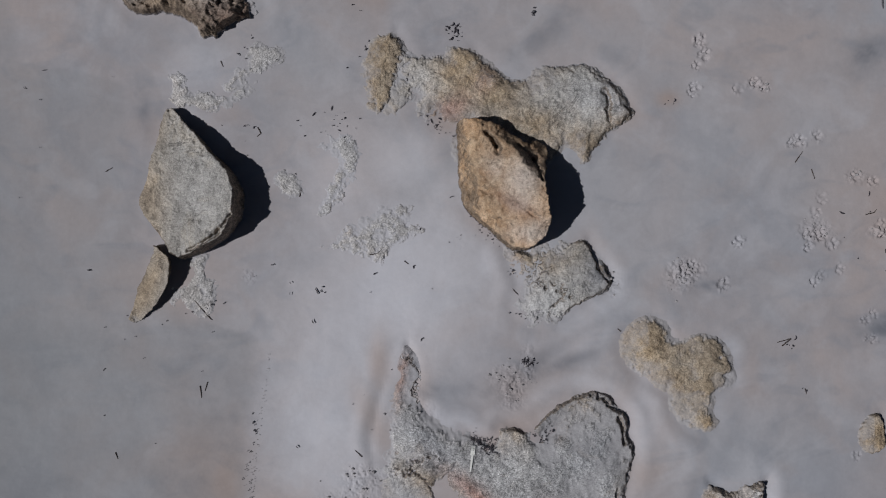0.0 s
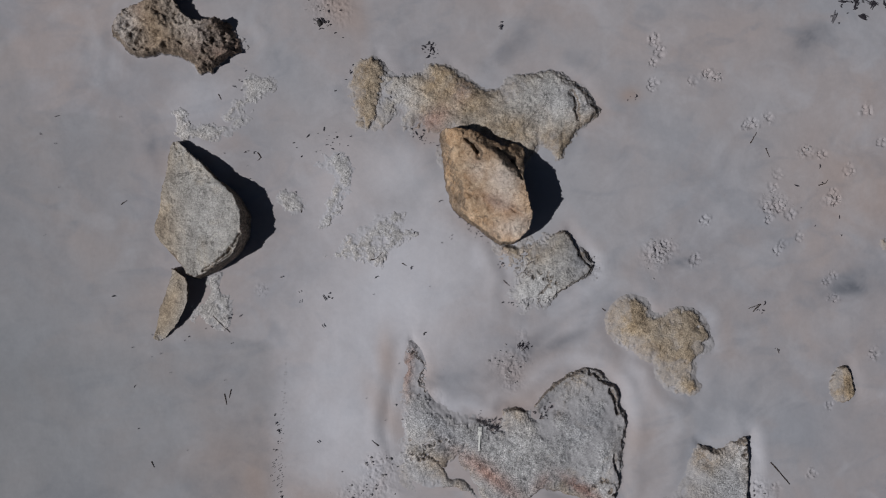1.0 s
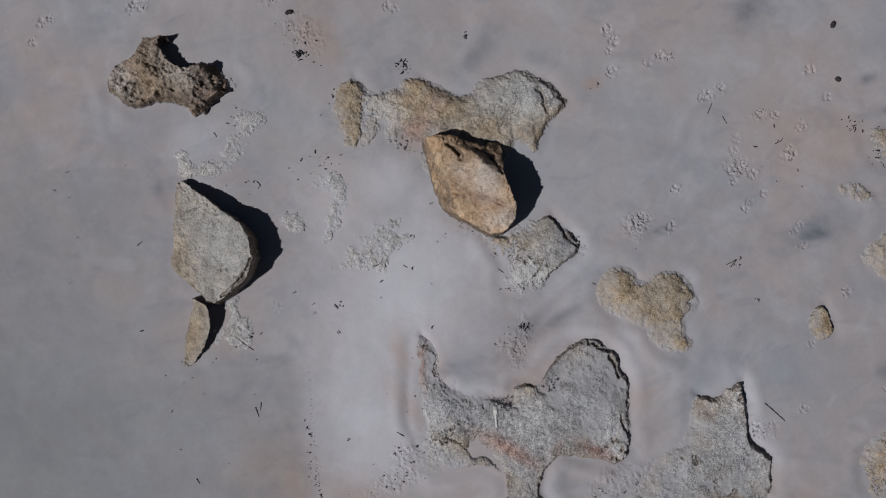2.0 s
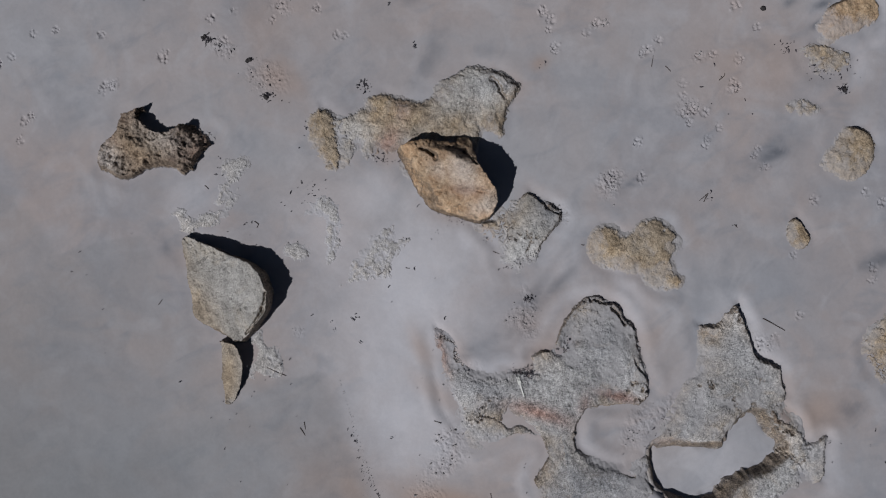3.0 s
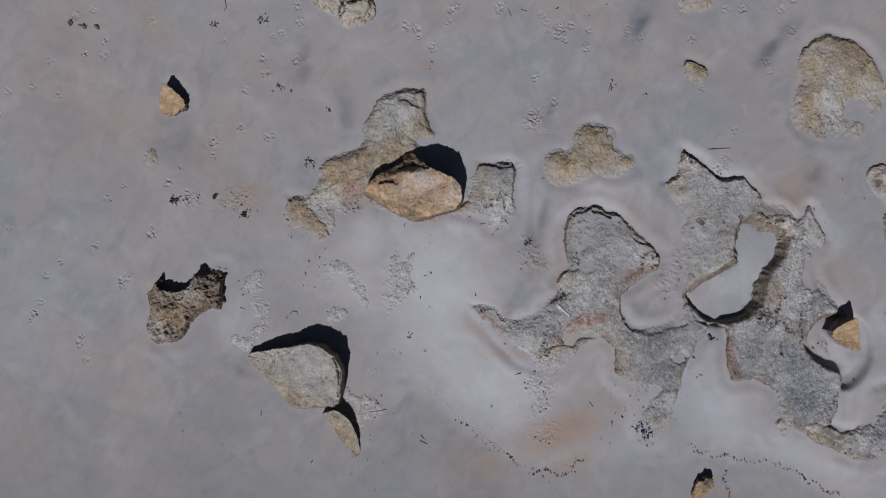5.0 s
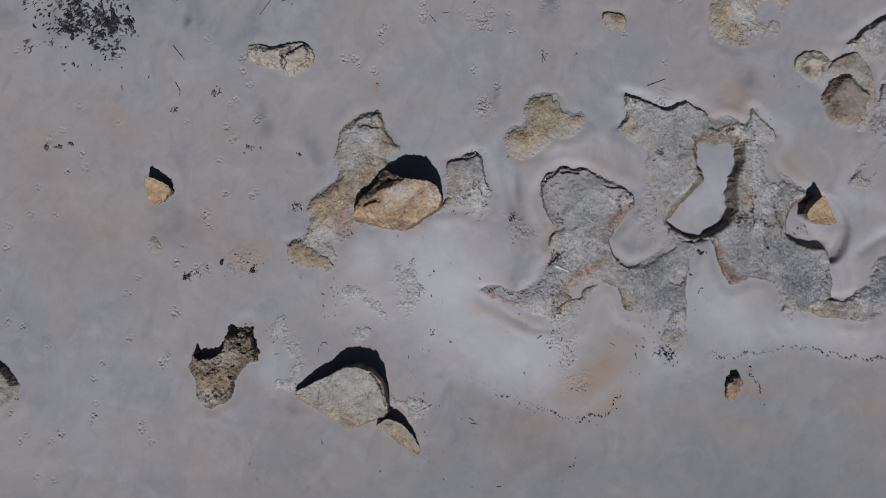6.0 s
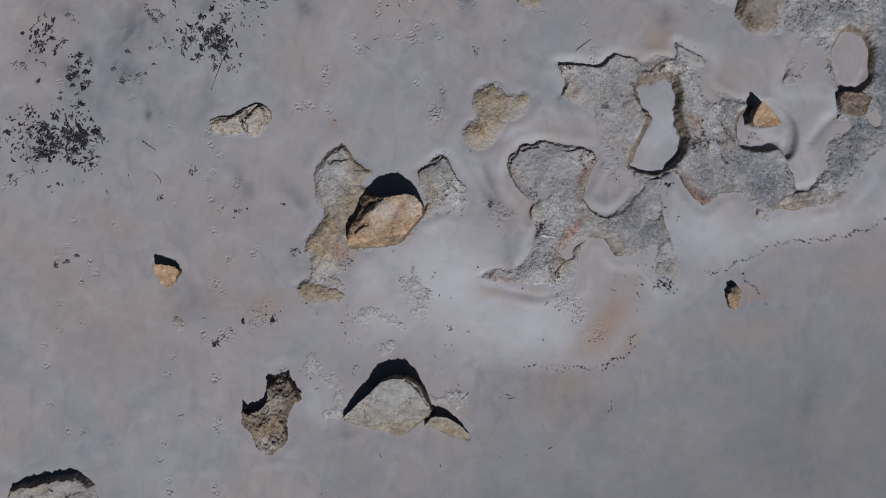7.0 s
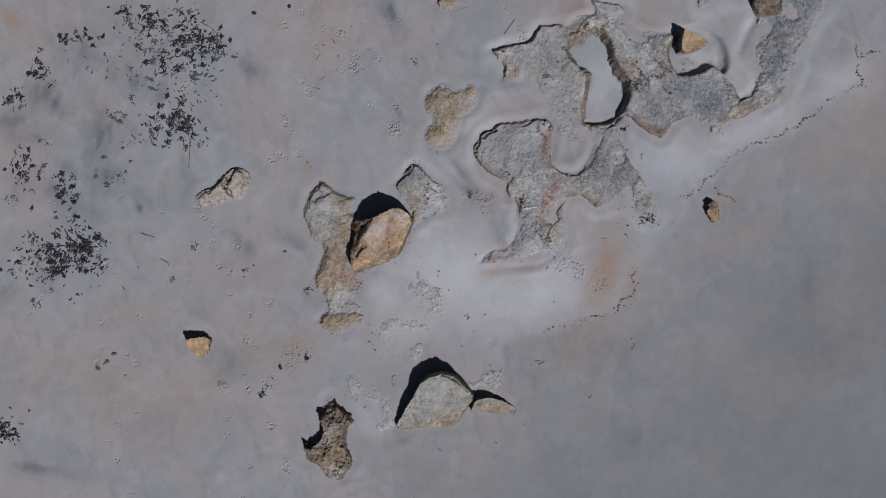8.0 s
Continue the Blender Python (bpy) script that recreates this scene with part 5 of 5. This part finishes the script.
def leaf_patch(name, label, cx, cy, rx, ry, turn, count, seed, size=1.0, lean=0.6, mat=None, thick=14):
    """A drift of dry seaweed leaves, denser in clumps."""
    rnd = random.Random(seed)
    c, s = math.cos(radians(turn)), math.sin(radians(turn))
    clumps = [(rnd.gauss(0, 0.5), rnd.gauss(0, 0.5), rnd.choice((0.06, 0.1, 0.16, 0.5)), rnd.gauss(0, 0.5)) for _ in range(max(3, count // thick))]
    rows = []
    for _ in range(count):
        ku, kv, spread, way = rnd.choice(clumps)
        spread = spread if thick > 2 else 0.9
        u, v = (ku if thick > 2 else 0) + rnd.gauss(0, spread * 0.6), (kv if thick > 2 else 0) + rnd.gauss(0, spread * 0.6)
        v = v + 1.4 * math.sin(u * 5 + seed) if 1 < thick < 3 and ry < 0.02 else v
        x, y = u * rx * c - v * ry * s, u * rx * s + v * ry * c
        rows.append((x, y, radians(turn) + 1.2 + way + rnd.gauss(0, lean), size * (0.009 + 0.065 * rnd.random() ** 2.2), size * rnd.uniform(0.003, 0.016), size * rnd.uniform(0.0, 0.014), rnd.uniform(-1.4, 1.4)))
    ob = new(name, blade_mesh(rows))
    ob.data.materials.append(mat or WRACK)
    ob.location = (cx, cy, sand_level(cx, cy))
    return tagged(ob, label, "seaweed", "seaweed drifts", "stuff")


def rod(name, points, radius, mat, label, category="twig", group="", z=0.0):
    """A thin crooked stick through plan points, lying on the sand; tapered, six-sided."""
    pts = np.array(points, float)
    rnd = random.Random(int(abs(pts[0, 0] * 1000 + pts[0, 1] * 77)))
    along = np.linspace(0, len(pts) - 1, max(5, 4 * len(pts)))
    px, py = np.interp(along, range(len(pts)), pts[:, 0]), np.interp(along, range(len(pts)), pts[:, 1])
    level = z if z else sand_level(float(px.mean()), float(py.mean()))
    verts, faces, ox, oy = [], [], float(px[0]), float(py[0])
    for k in range(len(px)):
        j = min(k + 1, len(px) - 1)
        i = max(k - 1, 0)
        dx, dy = px[j] - px[i], py[j] - py[i]
        n = math.hypot(dx, dy) or 1.0
        r = radius * (1.0 - 0.5 * k / (len(px) - 1)) * rnd.uniform(0.85, 1.15)
        jx, jy = rnd.uniform(-0.25, 0.25) * radius, rnd.uniform(-0.25, 0.25) * radius
        for a in range(6):
            ca, sa = math.cos(a * math.pi / 3) * r, math.sin(a * math.pi / 3) * r
            verts.append((px[k] - ox - dy / n * ca + jx, py[k] - oy + dx / n * ca + jy, radius * 0.9 + sa))
    for k in range(len(px) - 1):
        faces += [(6 * k + a, 6 * k + (a + 1) % 6, 6 * k + 6 + (a + 1) % 6, 6 * k + 6 + a) for a in range(6)]
    faces += [tuple(range(5, -1, -1)), tuple(range(len(verts) - 6, len(verts)))]
    me = bpy.data.meshes.new(name)
    me.from_pydata(verts, [], faces)
    me.materials.append(mat)
    ob = new(name, me)
    ob.location = (ox, oy, level)
    return tagged(ob, label, category, group)


for cx, cy, rx, ry, turn, count in [(3.51, 2.10, 0.52, 0.42, -148, 330), (2.60, 2.45, 0.31, 0.31, -68, 230), (1.43, 4.35, 0.52, 0.24, -118, 300), (1.54, 4.02, 0.24, 0.28, -48, 170), (2.56, 4.34, 0.19, 0.24, -108, 90), (2.14, 3.96, 0.21, 0.17, -148, 70), (3.46, 4.23, 0.19, 0.10, -118, 45), (3.72, 3.84, 0.21, 0.13, -138, 50), (3.95, 3.33, 0.15, 0.11, -108, 36), (3.86, 3.04, 0.13, 0.15, -48, 36), (-0.35, 5.64, 0.13, 0.17, -28, 80), (4.03, 2.56, 0.10, 0.10, -108, 26), (3.90, 2.39, 0.17, 0.14, -108, 50), (3.35, 1.62, 0.17, 0.19, -108, 70)]:
    leaf_patch("seaweed_drift", "dry black seaweed leaves strewn on the sand", cx, cy, rx, ry, turn, int(count * 1.7), int(abs(cx * 991 + cy * 37)) + 3, 1.2, 0.45, None, 11)
    leaf_patch("seaweed_drift", "faded grey seaweed leaves pressed into the sand", cx, cy, rx * 1.25, ry * 1.25, turn, int(count * 0.5), int(abs(cx * 881 + cy * 31)) + 4, 1.3, 0.35, FADED, 7)
for cx, cy, rx, ry, turn, count in [(3.15, 2.67, 0.84, 0.21, -133, 60), (2.82, 3.11, 0.42, 0.17, -138, 40), (2.24, 3.49, 0.24, 0.21, -108, 40), (0.99, 4.79, 0.28, 0.21, -108, 14), (0.05, 4.18, 0.14, 0.21, -168, 22), (2.51, 2.96, 0.28, 0.14, -88, 20), (0.66, 2.25, 0.42, 0.14, -98, 12), (1.87, 4.13, 0.42, 0.14, -138, 22), (2.90, 4.15, 0.35, 0.21, -108, 16), (0.99, 2.80, 0.35, 0.28, -108, 12), (2.33, 4.64, 0.14, 0.14, -108, 10)]:
    leaf_patch("leaf_scraps", "sparse dark leaf scraps on grey sand", cx, cy, rx, ry, turn, count * 3 // 2, int(abs(cx * 771 + cy * 53)) + 5, 1.0, 0.4, FADED)
for cx, cy, rx, ry, turn, count in [(-0.70, 0.91, 0.23, 0.12, 20, 34), (-0.04, 0.87, 0.14, 0.05, -30, 34), (0.32, 0.15, 0.15, 0.06, -35, 60), (0.08, 1.52, 0.05, 0.06, 50, 22), (-1.20, 0.84, 0.27, 0.23, -0, 16), (-1.35, 1.40, 0.23, 0.15, -0, 14), (-0.50, 1.39, 0.23, 0.23, -0, 12), (0.27, 0.57, 0.15, 0.31, -0, 8), (-0.82, -0.25, 0.04, 0.04, -0, 10), (0.03, 0.11, 0.12, 0.08, -0, 8), (0.45, -0.12, 0.03, 0.12, 80, 10), (0.61, -0.43, 0.19, 0.04, -5, 14), (0.31, -1.32, 0.10, 0.05, -40, 50), (0.58, -0.74, 0.03, 0.06, 80, 20)] + [(-0.32, -0.19, 0.77, 0.46, -0, 20), (-2.07, -0.57, 0.58, 0.77, -0, 16), (2.34, -0.62, 0.05, 0.04, -0, 10), (2.46, -0.94, 0.02, 0.02, -0, 5), (1.56, 1.03, 0.04, 0.03, 40, 8), (-1.75, -0.40, 0.19, 0.03, 20, 18), (-2.09, -0.41, 0.05, 0.03, -0, 10), (-2.64, 0.60, 0.31, 0.77, -0, 10), (-0.71, -0.96, 0.58, 0.39, -0, 10), (0.65, -0.20, 0.15, 0.15, -0, 8)]:
    leaf_patch("leaf_scraps", "small dark leaf scraps scattered on sand", cx, cy, rx, ry, turn, max(4, count * 3 // 5), int(abs(cx * 571 + cy * 83)) + 7, 0.5, 1.2, None, 2)
for cx, cy, rx, ry, turn, count in [(-0.94, 2.45, 0.03, 0.04, -49, 26), (-0.87, 2.37, 0.12, 0.05, -49, 10), (-0.69, 2.14, 0.02, 0.02, -49, 12), (-0.67, 1.91, 0.19, 0.14, -49, 16), (-0.70, 1.79, 0.05, 0.04, -19, 24), (0.11, 1.50, 0.04, 0.07, 21, 14), (1.30, -3.45, 0.04, 0.04, -49, 14), (1.07, -2.18, 0.14, 0.22, 11, 16), (0.59, -2.45, 0.14, 0.03, -39, 16), (-0.38, -2.71, 0.14, 0.09, -94, 60), (0.29, -1.32, 0.11, 0.04, -39, 40), (0.69, -1.25, 0.09, 0.08, -49, 30), (0.42, -2.60, 0.22, 0.33, -29, 30), (1.34, -3.67, 0.33, 0.33, -49, 16)] + [(-0.27, -2.54, 0.33, 0.33, -49, 24), (2.50, -3.10, 0.33, 0.22, -49, 6)]:
    leaf_patch("leaf_scraps", "dark leaf scraps caught on rock and sand", cx, cy, rx, ry, turn, count, int(abs(cx * 371 + cy * 13)) + 9, 0.6, 1.2, None, 2)
for cx, cy, rx, ry, turn, count in [(1.16, -3.36, 0.05, 0.04, 20, 12), (0.77, -2.80, 0.05, 0.05, 0, 34), (-0.37, -2.72, 0.10, 0.06, -94, 30), (0.28, -1.31, 0.07, 0.03, -30, 16), (0.60, -0.76, 0.03, 0.06, 80, 16)]:
    leaf_patch("leaf_scraps", "clump of dark leaf scraps caught on the rock", cx, cy, rx, ry, turn, count, int(abs(cx * 271 + cy * 29)) + 6, 0.8, 1.2, None, 5)
for cx, cy, rx, ry, turn, count in [(3.82, -0.29, 0.04, 0.04, -33, 40), (3.77, -0.11, 0.20, 0.10, -33, 40), (3.56, 0.21, 0.15, 0.08, -33, 16), (2.89, 0.11, 0.40, 0.25, -33, 10)]:
    leaf_patch("leaf_scraps", "dark seaweed scraps beside a tan stone", cx, cy, rx, ry, turn, count, int(abs(cx * 171 + cy * 23)) + 2, 0.6, 1.2, None, 2)

# the wrack line that the last tide left
for (ax, ay), (bx, by), count in [((0.66, -6.16), (0.70, -5.84), 26), ((0.70, -5.84), (0.84, -5.81), 10), ((0.63, -5.77), (0.34, -5.74), 26), ((0.34, -5.74), (0.35, -5.41), 14), ((0.35, -5.41), (0.19, -5.07), 18), ((0.19, -5.07), (0.11, -4.75), 26), ((0.11, -4.75), (0.07, -4.44), 22), ((0.07, -4.44), (0.06, -4.04), 22), ((0.06, -4.04), (-0.08, -3.77), 10), ((-0.08, -3.77), (-0.23, -3.43), 26), ((-0.23, -3.43), (-0.28, -3.19), 14), ((-0.30, -3.63), (-0.56, -3.83), 24), ((-0.94, -2.37), (-1.07, -2.30), 16), ((-1.15, -2.32), (-1.32, -2.01), 34)] + [((-1.32, -2.01), (-1.34, -1.56), 26), ((-1.34, -1.56), (-1.29, -1.07), 16), ((-1.72, -2.10), (-1.99, -1.99), 6)]:
    leaf_patch("wrack_line", "thin line of dark seaweed scraps along the tide mark", (ax + bx) / 2, (ay + by) / 2, math.hypot(bx - ax, by - ay) * 0.62, 0.016,
               math.degrees(math.atan2(by - ay, bx - ax)), count * 3 // 2, int(abs(ax * 313 + ay * 71)) + 1, 0.42, 1.2, None, 2)
for (ax, ay), (bx, by), count in [((-1.18, -0.57), (-1.22, -0.92), 10), ((-1.22, -0.92), (-1.28, -1.31), 26), ((-1.28, -1.31), (-1.31, -1.66), 40)]:
    leaf_patch("wrack_line", "faint line of tiny scraps along the tide mark", (ax + bx) / 2, (ay + by) / 2, math.hypot(bx - ax, by - ay) * 0.62, 0.02,
               math.degrees(math.atan2(by - ay, bx - ax)), count, int(abs(ax * 313 + ay * 71)) + 1, 0.2, 1.2, DUN, 1)

STICKS = [[(-1.611, -0.866), (-1.631, -0.928)], [(-1.885, 0.644), (-1.847, 0.616)], [(-1.502, 1.332), (-1.487, 1.290)], [(-1.254, 0.874), (-1.231, 0.835), (-1.258, 0.812)], [(-2.299, 0.582), (-2.252, 0.608)], [(2.398, 0.600), (2.452, 0.676)], [(2.509, 0.553), (2.531, 0.487)], [(-0.491, -0.003), (-0.440, 0.005), (-0.393, 0.051)], [(-0.255, -0.047), (-0.228, -0.070)], [(2.873, 0.243), (2.926, 0.254), (2.945, 0.277)], [(-1.696, -0.307), (-1.630, -0.385), (-1.580, -0.440)], [(-0.971, 0.399), (-0.955, 0.446)], [(-2.251, -1.344), (-2.232, -1.390)], [(1.193, -0.520), (1.216, -0.540)]] + [[(0.480, -0.242), (0.522, -0.288)], [(2.461, -0.936), (2.472, -0.974)]] + [[(2.331, -1.770), (2.457, -1.948)], [(0.536, -2.354), (0.691, -2.493)], [(-0.435, -2.115), (-0.455, -2.175)]] + [
    [(2.446, 2.237), (2.219, 2.349), (1.972, 2.446)], [(1.409, 3.250), (1.299, 3.095)], [(1.037, 3.124), (0.962, 3.053), (0.909, 3.048)], [(-0.557, -1.382), (-0.602, -1.338)], [(2.304, -0.644), (2.372, -0.593), (2.275, -0.620)], [(-1.663, -0.892), (-1.654, -0.975)], [(3.645, 1.737), (3.535, 1.627)]]
for points in STICKS:
    long = sum(math.dist(a, b) for a, b in zip(points, points[1:]))
    rod("twig", points, 0.003 + 0.008 * min(long, 0.25), WOOD, "thin dark twig lying on the sand", group="twigs")


def fork(a, b, z):
    """A disposable fork: a ribbed handle that widens into a head with four tines."""
    holder = new("plastic_fork")
    length = math.dist(a, b)
    holder.matrix_world = Matrix.Translation((a[0], a[1], z)) @ Matrix.Rotation(math.atan2(b[1] - a[1], b[0] - a[0]), 4, "Z")
    for name, boxes in (("handle", [(0.0, 0.66, 0.015, 0.006)]), ("head", [(0.64, 0.80, 0.030, 0.004), (0.79, 1.0, None, 0.003)])):
        bm = bmesh.new()
        for u0, u1, width, thick in boxes:
            strips = [(0, width)] if width else [(-0.0105, 0.0045), (-0.0035, 0.0045), (0.0035, 0.0045), (0.0105, 0.0045)]
            for v, w in strips:
                made = bmesh.ops.create_cube(bm, size=1.0)["verts"]
                for vert in made:
                    taper = 0.75 if vert.co.x < 0 and name == "handle" else 1.0
                    vert.co = Vector(((u0 + (vert.co.x + 0.5) * (u1 - u0)) * length, v + vert.co.y * w * taper, (vert.co.z + 0.5) * thick))
        bmesh.ops.bevel(bm, geom=bm.edges[:], offset=0.001, segments=1, affect="EDGES")
        me = bpy.data.meshes.new(name)
        bm.to_mesh(me)
        bm.free()
        me.materials.append(PLASTIC)
        new(name, me).parent = holder
    return tagged(holder, "white plastic fork lying on the rock shelf", "fork")


rested = [v.co.z for v in SHELF.data.vertices if abs(v.co.x + SHELF.location.x - 0.195) < 0.025 and abs(v.co.y + SHELF.location.y + 1.39) < 0.09]
fork((0.183, -1.481), (0.207, -1.304), max(rested, default=0.055) - 0.002)


def crumbs(label, cx, cy, rx, ry, turn, count, seed, mat, size=1.0):
    """Loose crumbs: squashed uneven lumps, a few millimetres to two centimetres wide."""
    rnd = random.Random(seed)
    c, s = math.cos(radians(turn)), math.sin(radians(turn))
    verts, faces = [], []
    for _ in range(count * 2 // 3):
        u, v = rnd.gauss(0, 0.55) * rx, rnd.gauss(0, 0.55) * ry
        x, y, r = u * c - v * s, u * s + v * c, size * (0.003 + 0.016 * rnd.random() ** 2.5)
        base, spin = len(verts), rnd.uniform(0, 6.28)
        for ring, (zz, rr) in enumerate(((-0.3, 0.9), (0.25, 1.0), (0.7, 0.6))):
            for k in range(5):
                a = spin + k * 1.2566 + ring * 0.4
                q = r * rr * rnd.uniform(0.75, 1.25)
                verts.append((x + q * math.cos(a), y + q * math.sin(a) * 0.8, r * zz))
        for ring in (0, 5):
            faces += [(base + ring + k, base + ring + (k + 1) % 5, base + ring + 5 + (k + 1) % 5, base + ring + 5 + k) for k in range(5)]
        faces.append(tuple(base + 10 + k for k in range(5)))
    me = bpy.data.meshes.new("crumbs")
    me.from_pydata(verts, [], faces)
    me.materials.append(mat)
    ob = new("sand_crumbs", me)
    ob.location = (cx, cy, sand_level(cx, cy) + 0.002)
    return tagged(ob, label, "sand crumbs", "crumbs", "stuff")


for cx, cy, rx, ry, turn, count in KICKS:
    crumbs("loose sand crumbs kicked up on the beach", cx, cy, rx, ry, turn, count // 2, int(abs(cx * 131 + cy * 17)) + 1, CRUMB, 0.7)


def lump(name, x, y, size, mat, label, category, squash=0.6, seed=0, group=""):
    """A small uneven stone or shell: a dented ball pressed into the sand."""
    bm = bmesh.new()
    bmesh.ops.create_icosphere(bm, subdivisions=3, radius=1.0)
    for v in bm.verts:
        n = noise.noise(v.co * 1.4 + Vector((seed, seed * 2, 0))) * 0.35 + noise.noise(v.co * 4 + Vector((0, seed, 3))) * 0.12
        v.co = Vector((v.co.x * 1.15, v.co.y * 0.85, v.co.z * squash)) * size * 0.5 * (1 + n)
    for f in bm.faces:
        f.smooth = True
    me = bpy.data.meshes.new(name)
    bm.to_mesh(me)
    bm.free()
    me.materials.append(mat)
    ob = new(name, me)
    ob.location = (x, y, sand_level(x, y) + size * 0.12)
    ob.rotation_euler = (0, 0, seed * 1.7)
    return tagged(ob, label, category, group)


DARK_STONES = [[(-0.948, 2.485)], [(-0.690, 2.136)], [(-0.705, 1.788)], [(1.305, -3.449)]] + [[(-0.974, 2.482)], [(-0.713, 2.139)], [(3.485, 0.637)], [(3.542, 1.073)], [(-0.235, 5.252)]] + [[(3.820, -0.298)]]
for k, ((x, y),) in enumerate(DARK_STONES):
    lump("pebble", x, y, 0.028 + 0.008 * (k % 4), BLACK_STONE, "small black pebble lying on the sand", "pebble", 0.7, k + 1, "black pebbles")
SHELLS = [[(-0.326, 1.235)], [(0.688, -0.166)]] + [[(1.794, -1.737)]] + [[(-1.846, -0.223)]]
for k, ((x, y),) in enumerate(SHELLS):
    lump("shell", x, y, 0.018 + 0.006 * (k % 3), SHELL, "tiny white shell fragment on the beach", "shell", 0.5, k + 3, "shell fragments")
